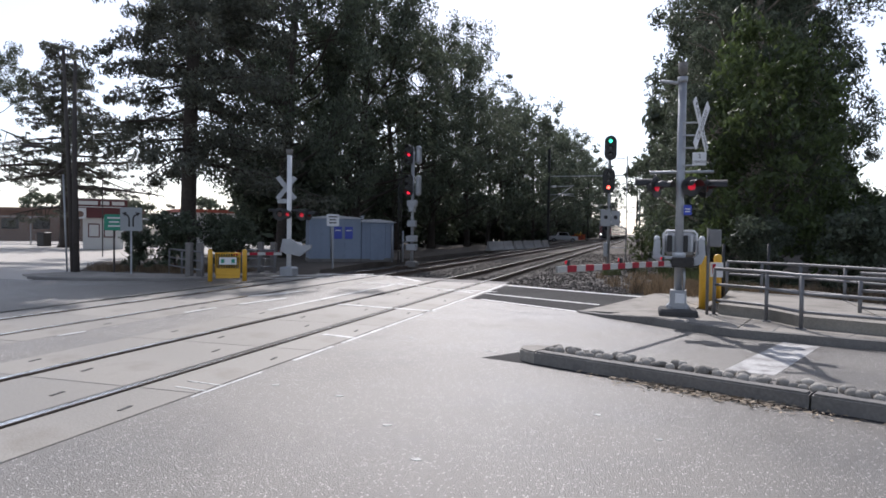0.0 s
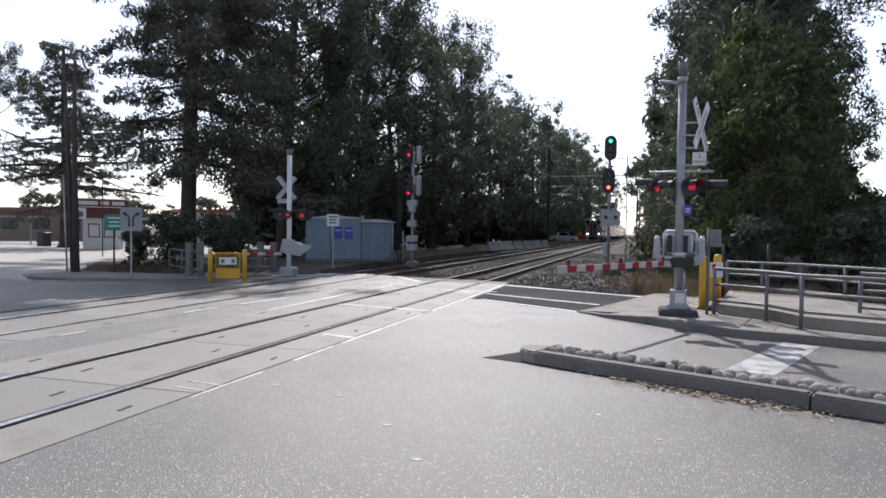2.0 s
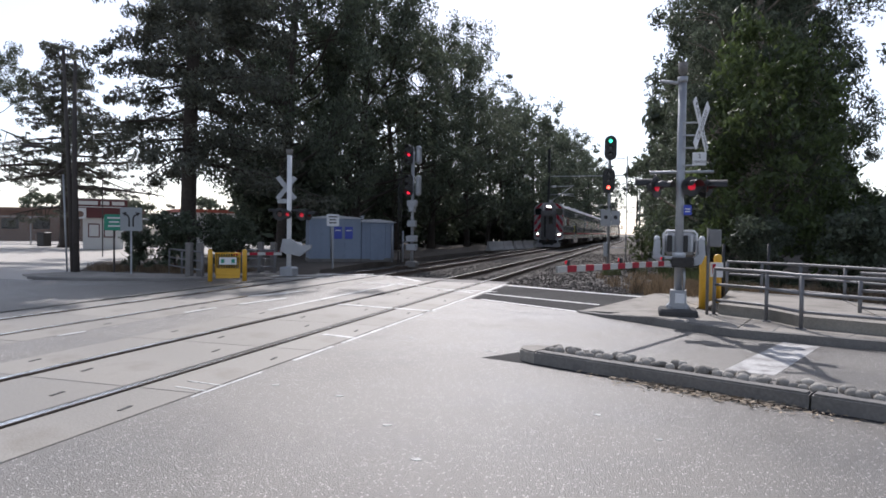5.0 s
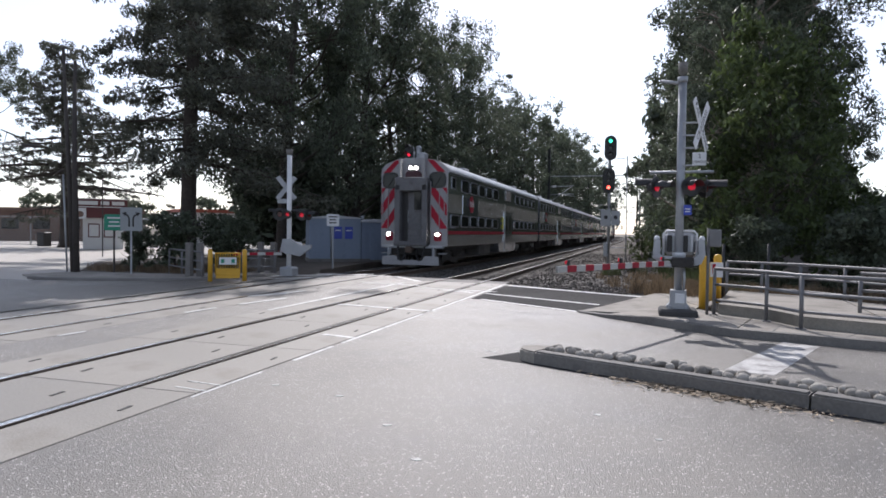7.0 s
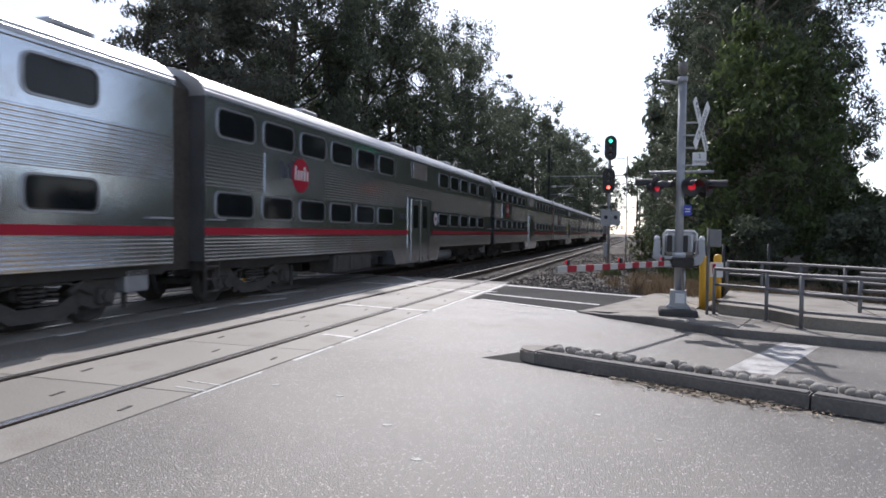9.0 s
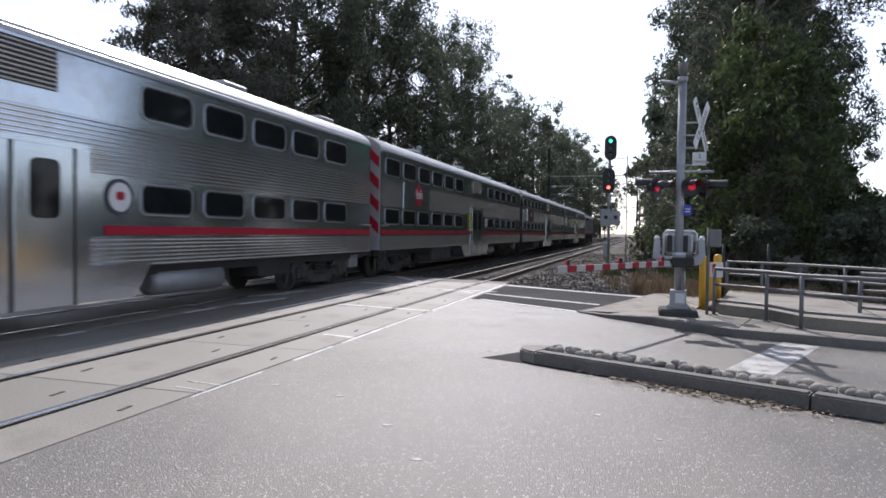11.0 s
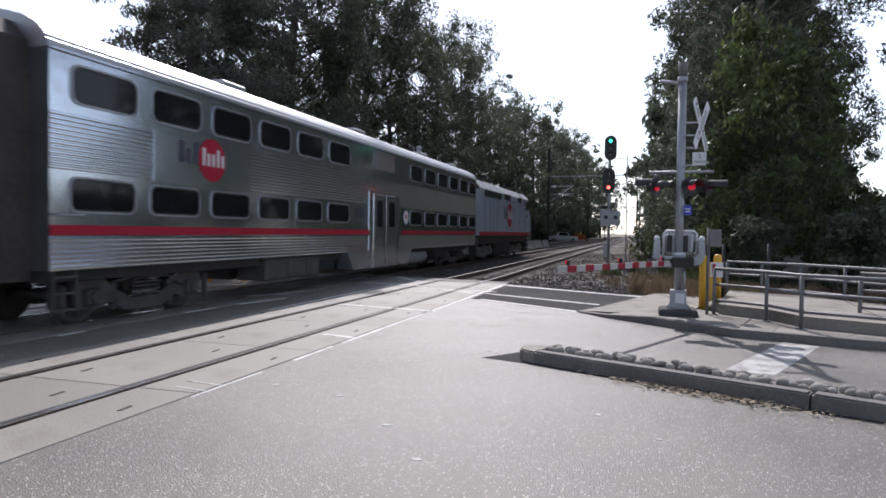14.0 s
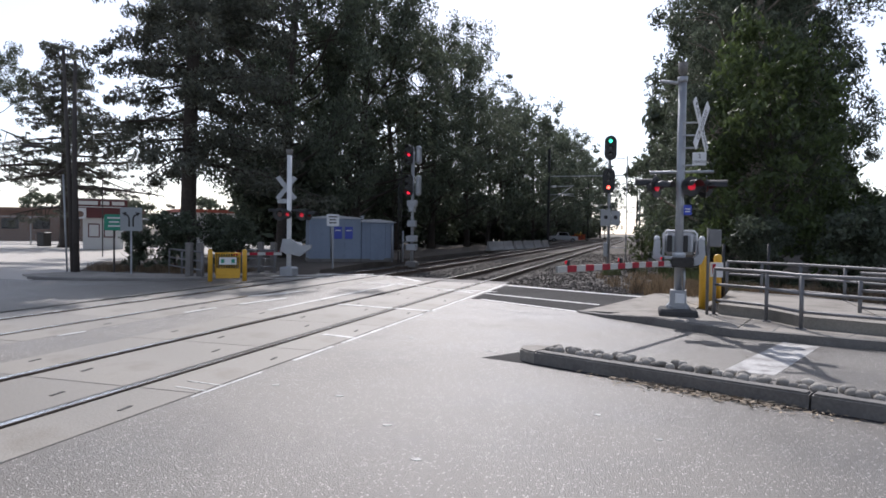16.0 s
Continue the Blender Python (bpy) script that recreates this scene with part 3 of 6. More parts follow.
def bogie(parent, y, me, half, wheel, r):
    b = shared("bogie", me, parent, pose(0, y, 0), "dirty steel bogie")
    for s in (-half, half):
        wheelsets.append((shared("wheelset", wheel, b, pose(0, s, r)), s, r))


def logo(parent, x, y, z, r):
    """A plain disc with bars in the place of the lettering."""
    bm = B()
    prism(bm, [(y + r * math.cos(k * math.pi / 20), z + r * math.sin(k * math.pi / 20)) for k in range(40)], x, x + 0.006, "yz")
    d = part("emblem", bm, RED, parent, "round red emblem")
    for k in range(5):
        h = (0.42, 0.3, 0.3, 0.42, 0.3)[k] * r
        part("bar", prism(B(), rounded(r * 0.2, h * 2, r * 0.06, 2), x + 0.007, x + 0.012, "yz"), WHITE, d, m=pose(0, y - 0.62 * r + k * r * 0.35, z - 0.3 * r + h), label="white bar")
    for k in range(3):
        h = (0.5, 0.34, 0.5)[k] * r
        part("bar", prism(B(), rounded(r * 0.32, h * 2, r * 0.12, 2), x + 0.003, x + 0.009, "yz"), NUMERAL, parent, m=pose(0, y - 2.15 * r + k * r * 0.5, z - 0.3 * r + h), label="dark bar")


def coach(cab):
    label = "silver fluted double-deck cab car with red and white striped front" if cab else "silver fluted stainless double-deck coach with a red stripe"
    c = thing("cab_car" if cab else "coach", pose(XF, 0, 0), label, "railway car", "cars of the train")
    y0, y1 = (0.12 if cab else 0.45), 25.45
    right = [(1.55, 0.95)] + ribs(0.97, 1.46, 1.55) + [(1.55, 2.43)] + ribs(2.45, 3.31, 1.55) + [(1.55, 4.22)]
    o = right + [(-x, z) for x, z in right[::-1]]
    part("body", prism(B(), o, y0, y1), STEEL, c, "fluted stainless steel body")
    arc = [(1.565, 4.2), (1.565, 4.26), (1.5, 4.4), (1.36, 4.54), (1.1, 4.68), (0.75, 4.78), (0.38, 4.835), (0, 4.85)]
    fl = []
    for (a, b), (e, f) in zip(arc[1:], arc[2:]):
        for k in range(4):
            t = k / 4
            q = Vector((a + (e - a) * t, b + (f - b) * t))
            fl.append(tuple(q + (Vector((0.35, 0.94)) * 0.012 if k % 2 else Vector((0, 0)))))
    rp = [arc[0]] + fl + [arc[-1]]
    part("roof", prism(B(), rp + [(-x, z) for x, z in rp[-2::-1]], y0 - 0.03, y1 + 0.03), ROOF, c, "ribbed metal roof")
    for y in (6.0, 12.9, 19.5, 24.0):
        part("roof_vent", box(B(), 0.55, y, 4.86, 0.5, 0.9, 0.14, 0.04), ROOF, c)
    part("gutter", box(B(), 1.575, (y0 + y1) / 2, 4.2, 0.03, y1 - y0, 0.04), PLATE, c)
    # lowered middle section round the doors
    sk = [(10.35, 0.99), (10.85, 0.43), (15.55, 0.43), (15.95, 0.99)]
    part("door_skirt", prism(B(), sk, -1.558, 1.558, "yz"), PLATE, c, "lowered steel skirt under the doors")
    part("door_surround", prism(B(), [(11.95, 0.99), (14.6, 0.99), (14.6, 2.86), (11.95, 2.86)], -1.572, 1.572, "yz"), PLATE, c)
    for s in (1, -1):
        for a, b in ((12.25, 13.22), (13.3, 14.27)):
            d = part("door", box(B(), 1.58 * s, (a + b) / 2, 1.6, 0.03, b - a, 2.36, 0.01), PLATE, c, "sliding steel door")
            part("pane", prism(B(), rounded(0.5, 0.86, 0.12), 1.592 * s, 1.6 * s, "yz"), PANE, d, "tinted door pane", pose(0, (a + b) / 2, 2.15))
            part("gasket", box(B(), 1.583 * s, b + 0.03, 1.6, 0.03, 0.05, 2.36), GASKET, d)
        part("stripe", box(B(), 1.563 * s, (y0 + 11.95) / 2, 1.555, 0.03, 11.95 - y0 - 0.02, 0.15), RED, c, "red stripe")
        part("stripe", box(B(), 1.563 * s, (14.9 + y1) / 2, 1.555, 0.03, y1 - 14.9 - 0.02, 0.15), RED, c, "red stripe")
        for i in range(6):
            if cab and i == 0:
                window(c, 1.552 * s, 0.95, 3.78, WIN_SMALL, s)
            else:
                window(c, 1.552 * s, (0.62 if cab else 0.82) + 1.675 * i + 0.67, 3.755, WIN, s)
            if not (cab and i == 0):
                window(c, 1.552 * s, (0.6 if cab else 0.78) + 1.675 * i + 0.67, 2.09, WIN_LOW, s)
            else:
                window(c, 1.552 * s, 1.2, 2.09, WIN_LOW, s)
            if i < 5:
                window(c, 1.552 * s, 15.68 + 1.68 * i + 0.67, 3.755, WIN, s)
                window(c, 1.552 * s, 15.68 + 1.68 * i + 0.67, 2.09, WIN_LOW, s)
    lv = part("louvre", box(B(), 1.56, 13.2, 3.88, 0.03, 1.62, 0.62), GASKET, c, "dark ventilation louvre")
    me = mesh_of(box(B(), 0, 0, 0, 0.03, 1.6, 0.03), "slat", PLATE)
    for k in range(9):
        shared("slat", me, lv, pose(1.582, 13.2, 3.6 + k * 0.068, 0, 35, 0))
    part("flat_panel", prism(B(), [(2.55, 2.43), (5.45, 2.43), (5.45, 3.33), (2.55, 3.33)], 1.5, 1.572, "yz"), PLATE, c, "plain steel panel")
    logo(c, 1.573, 4.15, 2.95, 0.42)
    bm = prism(B(), [(15.2 + 0.3 * math.cos(k * math.pi / 12), 2.1 + 0.3 * math.sin(k * math.pi / 12)) for k in range(24)], 1.573, 1.578, "yz")
    e = part("roundel", bm, NUMERAL, c, "round white badge with a dark rim")
    part("ring", prism(B(), [(15.2 + 0.24 * math.cos(k * math.pi / 12), 2.1 + 0.24 * math.sin(k * math.pi / 12)) for k in range(24)], 1.578, 1.582, "yz"), WHITE, e)
    part("bar", prism(B(), rounded(0.18, 0.14, 0.05), 1.582, 1.586, "yz"), RED, e, "red bar", pose(0, 15.2, 2.12))
    for k in range(4):
        part("numeral", prism(B(), rounded(0.1, 0.2, 0.02, 2), 1.574, 1.579, "yz"), NUMERAL, c, "dark bar", pose(0, 11.1 + k * 0.14, 2.12))
    # ends
    part("bellows", prism(B(), [(-1.2, 0.8), (1.2, 0.8), (1.2, 4.3), (0.9, 4.6), (-0.9, 4.6), (-1.2, 4.3)], y1, 25.9), DARKEND, c, "dark end bellows")
    if not cab:
        part("bellows", prism(B(), [(-1.2, 0.8), (1.2, 0.8), (1.2, 4.3), (0.9, 4.6), (-0.9, 4.6), (-1.2, 4.3)], 0.0, y0), DARKEND, c, "dark end bellows")
        st = B()
        for z in (0.35, 0.6, 0.85):
            box(st, 1.5, 0.75, z, 0.06, 0.42, 0.03)
        box(st, 1.5, 0.54, 0.65, 0.05, 0.03, 0.66), box(st, 1.5, 0.96, 0.65, 0.05, 0.03, 0.66)
        part("step", st, BOGIE, c)
    for y in (0.75, 25.1):
        part("grab_rail", tube(B(), [(1.57, y - 0.25, 1.78), (1.64, y - 0.25, 1.78), (1.64, y + 0.25, 1.78), (1.57, y + 0.25, 1.78)], 0.018, 6), GALV, c)
    # underframe
    bm = box(B(), 0, 13, 0.86, 2.6, 25.0, 0.2)
    box(bm, 0, 18.2, 0.62, 1.6, 1.6, 0.5), box(bm, -0.5, 8.0, 0.62, 1.4, 2.6, 0.5)
    part("underframe", bm, UNDER, c, "black underframe")
    eq = box(B(), 1.05, 7.6, 0.66, 0.8, 2.6, 0.52, 0.03)
    for k in range(3):
        box(eq, 1.46, 6.75 + k * 0.85, 0.66, 0.03, 0.6, 0.4, 0.01)
    part("equipment_case", eq, BOGIE, c, "dusty grey equipment case")
    part("air_tank", tube(B(), [(1.1, 16.3, 0.62), (1.1, 16.4, 0.62), (1.1, 18.3, 0.62), (1.1, 18.4, 0.62)], [0.15, 0.27, 0.27, 0.15], 14), GALV, c, "silver air tank")
    part("equipment_case", box(B(), 0.95, 22.0 - 1.6, 0.7, 0.7, 1.4, 0.42, 0.03), UNDER, c)
    part("battery_box", box(B(), 1.05, 24.85, 0.68, 0.5, 0.55, 0.4, 0.02), GALV, c)
    hose = B()
    for a in (0.0, 0.35):
        tube(hose, [(1.0 - a, 25.55, 0.8), (1.02 - a, 25.6, 0.5), (1.0 - a, 25.75, 0.36), (0.9 - a, 25.9, 0.5)], 0.035, 6)
    part("brake_hose", hose, BLACK, c)
    bogie(c, 2.85, BOGIE_COACH, 1.22, WHEEL, 0.457)
    bogie(c, 23.05, BOGIE_COACH, 1.22, WHEEL, 0.457)
    if cab:
        cab_front(c)
    return c


def clip_z(o, z0, z1):
    """The part of an xz outline between two heights."""
    for lim, up in ((z0, 1), (z1, -1)):
        r = []
        for p, q in zip(o, o[1:] + o[:1]):
            a, b = (p[1] - lim) * up, (q[1] - lim) * up
            if a >= 0:
                r.append(p)
            if a * b < 0:
                k = a / (a - b)
                r.append((p[0] + (q[0] - p[0]) * k, lim))
        o = r
    return o


def cab_front(c):
    face = [(1.55, 0.95), (1.56, 4.2), (1.5, 4.42), (1.3, 4.6), (0.9, 4.76), (0.4, 4.84)]
    part("front_panel", prism(B(), face + [(-x, z) for x, z in face[::-1]], 0.0, 0.12), FRONT, c, "white painted front panel")
    for s in (-1, 1):
        # steep red bands on the outer panels, and one over each windscreen
        for k in range(3):
            z = 1.55 + k * 0.98
            o = clip_z([(s * 0.8, z + 0.75), (s * 1.53, z - 0.27), (s * 1.53, z + 0.24), (s * 0.8, z + 1.26)], 1.72, 3.52)
            if len(o) > 2:
                part("warning_band", prism(B(), o, -0.008, 0.006), RED, c, "slanted red band")
        part("warning_band", prism(B(), [(s * 0.6, 4.78), (s * 1.12, 4.2), (s * 1.46, 4.2), (s * 0.92, 4.73)], -0.008, 0.006), RED, c, "slanted red band")
        part("panel_edge", box(B(), s * 0.79, -0.05, 2.75, 0.05, 0.1, 2.1, 0.01), FRONT, c)
        part("panel_edge", box(B(), s * 1.2, -0.03, 2.6, 0.03, 0.05, 1.8, 0.008), FRONT, c)
        w = part("windscreen", prism(B(), rounded(0.68, 0.62, 0.2, 5), -0.014, 0.01), PANE, c, "dark rounded windscreen", pose(s * 1.1, 0, 3.86))
        fr = frame_ring(B(), 0.78, 0.72, 0.24, 0.06, 0.0, 0.03)
        part("windscreen_frame", fr, GASKET, w, m=pose(0, 0, 0, 0, 0, -90))
        part("wiper", cyl(B(), (-0.12, -0.03, -0.28), (0.14, -0.03, 0.12), 0.012, 6), BLACK, w)
        # lower lamps in red surrounds
        part("lamp_surround", prism(B(), rounded(0.34, 0.4, 0.08, 3), -0.03, 0.01), RED, c, "red lamp surround", pose(s * 1.14, 0, 1.37))
        for x, z, r in ((s * 1.14, 1.46, 0.08), (s * 0.12, 4.4, 0.07)):
            l = part("headlight", cyl(B(), (x, -0.1, z), (x, 0.02, z), r + 0.035, 16), BLACK, c, "lit round headlight")
            part("lens", cyl(B(), (x, -0.115, z), (x, -0.095, z), r, 16), HEADLIGHT, l, "glowing lens")
        part("marker_lamp", cyl(B(), (s * 1.14, -0.07, 1.27), (s * 1.14, 0.0, 1.27), 0.05, 10), LENS_DIM, c, "dark red marker lamp")
        part("diaphragm_post", box(B(), s * 0.56, -0.2, 4.32, 0.1, 0.3, 0.95, 0.02), FRONT, c, "white upright post")
        part("brake_hose", tube(B(), [(s * 0.62, -0.1, 1.0), (s * 0.62, -0.34, 0.85), (s * 0.55, -0.44, 0.36), (s * 0.4, -0.42, 0.3), (s * 0.28, -0.4, 0.5), (s * 0.26, -0.2, 0.85)], 0.04, 7), BLACK, c)
        part("air_hose", tube(B(), [(s * 0.95, -0.05, 1.0), (s * 0.98, -0.25, 0.85), (s * 1.0, -0.3, 0.55), (s * 0.94, -0.2, 0.4)], 0.028, 7), GALV, c, "pale air hose")
        part("corner_step", box(B(), s * 1.34, 0.1, 0.62, 0.3, 0.4, 0.05, 0.01), GALV, c)
        part("grab_rail", tube(B(), [(s * 1.44, 0, 2.0), (s * 1.44, -0.08, 2.05), (s * 1.44, -0.08, 3.3), (s * 1.44, 0, 3.35)], 0.018, 6), GALV, c)
    # the gangway: a deep frame round an open doorway
    fr = B()
    box(fr, -0.63, -0.22, 2.3, 0.26, 0.44, 2.7, 0.03), box(fr, 0.63, -0.22, 2.3, 0.26, 0.44, 2.7, 0.03)
    box(fr, 0, -0.22, 3.66, 1.52, 0.44, 0.62, 0.05), box(fr, 0, -0.25, 1.06, 1.52, 0.5, 0.2, 0.03)
    part("gangway_frame", fr, GANGWAY, c, "dirty grey gangway frame")
    # black strips stand in for the shade in the gaps beside the frame
    part("gangway_curtain", box(B(), 0.765, -0.14, 2.4, 0.05, 0.24, 2.7), BLACK, c), part("gangway_curtain", box(B(), -0.765, -0.14, 2.4, 0.05, 0.24, 2.7), BLACK, c)
    door = part("end_door", box(B(), 0.12, -0.02, 2.25, 0.76, 0.05, 2.2, 0.01), GANGWAY, c, "grey end door with a tinted pane")
    part("pane", prism(B(), rounded(0.46, 0.8, 0.06, 3), -0.055, -0.04), PANE, door, m=pose(0.26, 0, 2.95))
    # solid black box: the doorway recess's shade put into the colour
    part("recess", box(B(), -0.38, -0.03, 2.25, 0.24, 0.06, 2.2), BLACK, door)
    part("grab_rail", tube(B(), [(-0.22, -0.05, 2.0), (-0.22, -0.12, 2.02), (-0.22, -0.12, 2.5), (-0.22, -0.05, 2.52)], 0.016, 6), GALV, door)
    part("lamp_housing", box(B(), 0, -0.03, 4.42, 0.56, 0.12, 0.3, 0.08), FRONT, c)
    part("horn_plate", prism(B(), rounded(0.74, 0.4, 0.18, 5), -0.12, 0.0), MAROON_DARK, c, "dark maroon horn cover", pose(0, 0, 4.06))
    part("horn", box(B(), 0.1, 0.9, 5.0, 0.35, 0.5, 0.34, 0.06), GALV, c)
    part("anticlimber", box(B(), 0, -0.12, 0.92, 2.9, 0.24, 0.14, 0.03), GALV, c)
    part("buffer_beam", box(B(), 0, -0.02, 0.72, 2.2, 0.2, 0.36, 0.03), UNDER, c)
    part("plow", prism(B(), [(-1.32, 0.12), (1.32, 0.12), (1.3, 0.5), (0.7, 0.52), (0.5, 0.34), (-0.5, 0.34), (-0.7, 0.52), (-1.3, 0.5)], -0.42, -0.36), FRONT, c, "white pilot plate")
    for s in (-1, 1):
        part("plow_bracket", box(B(), s * 1.05, -0.2, 0.65, 0.1, 0.3, 0.5, 0.02), GALV, c)
    cp = cyl(B(), (0, 0.3, 0.8), (0, -0.5, 0.8), 0.1, 8)
    box(cp, 0, -0.62, 0.8, 0.3, 0.3, 0.28, 0.05)
    part("coupler", cp, RUST, c)


def locomotive():
    c = thing("locomotive", pose(XF, 0, 0), "pale grey diesel locomotive with a red sill stripe", "locomotive", "cars of the train")
    side = [(1.5, 1.42), (1.52, 1.5), (1.52, 3.85), (1.5, 3.95)]
    hood = side + [(1.2, 4.3), (0.75, 4.5)]
    part("body", prism(B(), side + [(-x, z) for x, z in side[::-1]], 0.55, 13.3), LOCO, c, "pale grey painted hood")
    top = [(1.5, 3.96), (1.16, 4.36), (0.7, 4.55)]
    part("roof", prism(B(), top + [(-x, z) for x, z in top[::-1]], 0.75, 13.0), mat("locomotive_roof", (0.24, 0.25, 0.26), 0.5, vary=0.2, big=1.0, fine=15, bump=0.1, stain=(0.3, 0.29, 0.28)), c, "sloping hood roof with hatches")
    cabp = [(13.3, 1.42), (16.45, 1.42), (16.55, 1.6), (16.5, 2.95), (15.85, 3.2), (15.45, 3.25), (15.2, 4.0), (13.3, 4.0)]
    part("cab", prism(B(), cabp, -1.52, 1.52, "yz"), LOCO, c, "grey driving cab with a short nose")
    cr = [(1.56, 3.98), (1.2, 4.36), (0.7, 4.55)]
    part("cab_roof", prism(B(), cr + [(-x, z) for x, z in cr[::-1]], 13.0, 15.55), bpy.data.materials["locomotive_roof"], c, "grey overhanging cab roof")
    for s in (1, -1):
        part("stripe", box(B(), s * 1.53, 8.5, 1.525, 0.02, 15.9, 0.21), RED, c, "red stripe")
        for k, y in enumerate((1.7, 3.1, 3.85, 4.7, 5.15, 10.6, 11.7, 12.15, 12.6)):
            part("door_seam", box(B(), s * 1.52, y, 2.6, 0.012, 0.03, 1.95), BLACK, c)
        for a, b, z in ((1.6, 6.0, 3.72), (6.85, 8.8, 3.8), (11.3, 12.65, 3.8)):
            g1 = part("grille", box(B(), s * 1.515, (a + b) / 2, z, 0.03, b - a, 0.36), BLACK, c, "dark intake grille")
            for k in range(int((b - a) / 0.24)):
                part("grille_bar", box(B(), s * 1.533, a + 0.12 + k * 0.24, z, 0.014, 0.025, 0.33), UNDER, g1)
        # the framed hatch behind the emblem
        for y0, z0, wy, wz in ((8.8, 3.56, 2.0, 0.035), (8.8, 1.78, 2.0, 0.035), (7.8, 2.67, 0.035, 1.81), (9.8, 2.67, 0.035, 1.81)):
            part("hatch_frame", box(B(), s * 1.521, y0, z0, 0.014, wy, wz), BLACK, c)
        for y, z0 in ((9.7, 2.1), (9.7, 3.3), (12.3, 2.4), (11.85, 2.4)):
            part("hatch_latch", box(B(), s * 1.53, y, z0, 0.03, 0.07, 0.12, 0.008), GALV, c)
        for y in (15.55, 16.35):
            part("grab_rail", tube(B(), [(s * 1.53, y, 1.0), (s * 1.58, y, 1.05), (s * 1.58, y, 2.45), (s * 1.53, y, 2.5)], 0.017, 6), GALV, c)
        for y, h in ((14.75, 0.0),):
            window(c, s * 1.522, y, 3.5, window_meshes(1.25, 0.72, 0.08), s)
        d = part("cab_door", box(B(), s * 1.525, 13.73, 2.75, 0.03, 0.6, 2.3, 0.01), LOCO, c, "grey cab door")
        part("pane", prism(B(), rounded(0.34, 0.55, 0.06), s * 1.54, s * 1.546, "yz"), PANE, d, "door pane", pose(0, 13.73, 3.5))
        for y in (13.38, 14.08):
            part("grab_rail", tube(B(), [(s * 1.54, y, 1.75), (s * 1.6, y, 1.8), (s * 1.6, y, 3.5), (s * 1.54, y, 3.55)], 0.018, 6), GALV, c)
        st = B()
        for z in (0.5, 0.85, 1.2):
            box(st, s * 1.4, 15.95, z, 0.3, 0.45, 0.03)
        part("step", st, WHITE, c)
    for k in range(3):
        part("numeral", prism(B(), rounded(0.16, 0.26, 0.04, 2), 1.522, 1.528, "yz"), NUMERAL, c, "dark bar", pose(0, 14.75 + k * 0.22, 2.78))
    logo(c, 1.524, 8.6, 2.68, 0.78)
    for y in (2.2, 3.7, 5.2, 6.5, 9.2, 11.0):
        part("roof_seam", prism(B(), [(1.52, 3.965), (1.175, 4.37), (0.7, 4.565), (0.7, 4.555), (1.165, 4.355), (1.5, 3.955)], y, y + 0.05), GALV, c)
    part("end_cap", prism(B(), [(-1.5, 3.9), (1.5, 3.9), (1.15, 4.36), (0.7, 4.54), (-0.7, 4.54), (-1.15, 4.36)], 0.5, 0.75), UNDER, c, "dark sloping end cap")
    for k in range(3):
        part("numeral", prism(B(), rounded(0.15, 0.22, 0.03, 2), 0.535, 0.552), NUMERAL, c, "dark bar", pose(0.15 + k * 0.19, 0, 3.72))
    for y, w in ((2.0, 1.0), (3.6, 1.0), (5.2, 1.0)):
        f = part("roof_fan", cyl(B(), (0, y, 4.5), (0, y, 4.72), 0.6, 20), BLACK, c)
    part("exhaust_stack", box(B(), 0, 8.0, 4.62, 0.6, 0.9, 0.2, 0.03), BLACK, c)
    part("rear_window", box(B(), 1.0, 0.54, 3.4, 0.5, 0.03, 0.5, 0.01), PANE, c)
    part("windscreen", prism(B(), [(15.44, 3.3), (15.24, 3.92), (15.26, 3.94), (15.47, 3.3)], -1.3, 1.3, "yz"), PANE, c, "dark windscreen")
    bm = box(B(), 0, 8.5, 1.18, 2.7, 15.6, 0.46)
    box(bm, 0, 8.2, 0.62, 2.4, 4.6, 0.85, 0.12)
    part("underframe", bm, UNDER, c, "black frame and fuel tank")
    part("pilot", box(B(), 0, 16.2, 0.82, 2.8, 0.7, 1.15, 0.05), BLACK, c, "black pilot")
    part("pilot", box(B(), 0, 0.5, 0.85, 2.8, 0.5, 1.1, 0.05), BLACK, c, "black pilot")
    cp = cyl(B(), (0, 0.4, 0.86), (0, -0.1, 0.86), 0.12, 8)
    part("coupler", cp, RUST, c)
    bogie(c, 3.3, BOGIE_LOCO, 1.37, WHEEL_BIG, 0.508)
    bogie(c, 13.05, BOGIE_LOCO, 1.37, WHEEL_BIG, 0.508)
    return c


cars = [coach(True)]
plain = coach(False)
cars.append(plain)
OWN = [w for w in wheelsets]
for i in range(4):
    o = copy_thing(plain, pose(XF, 0, 0))
    cars.append(o)
    for ch in o.children_recursive:
        if ch.name.startswith("wheelset"):
            wheelsets.append((ch, ch.location.y, 0.457))
cars.append(locomotive())
part("notice", box(B(), 1.59, 11.55, 2.15, 0.01, 0.3, 0.72), YELLOW_TAG, cars[0], "yellow notice")
part("notice", box(B(), 1.59, 11.75, 2.15, 0.01, 0.3, 0.72), YELLOW_TAG, cars[3], "yellow notice")
for z, me in ((3.755, WIN), (2.09, WIN_LOW)):
    window(cars[5], 1.552, 24.73, z, me)
for ch in list(cars[5].children):
    if ch.name.startswith("numeral"):
        bpy.data.objects.remove(ch)
# the fourth car is a cab car too, its striped front closed against the car before it
face = [(1.54, 0.97), (1.54, 4.2), (1.46, 4.42), (1.25, 4.6), (0.9, 4.74)]
part("front_panel", prism(B(), face + [(-x, z) for x, z in face[::-1]], 0.33, 0.41), FRONT, cars[3], "white front panel with red bands")
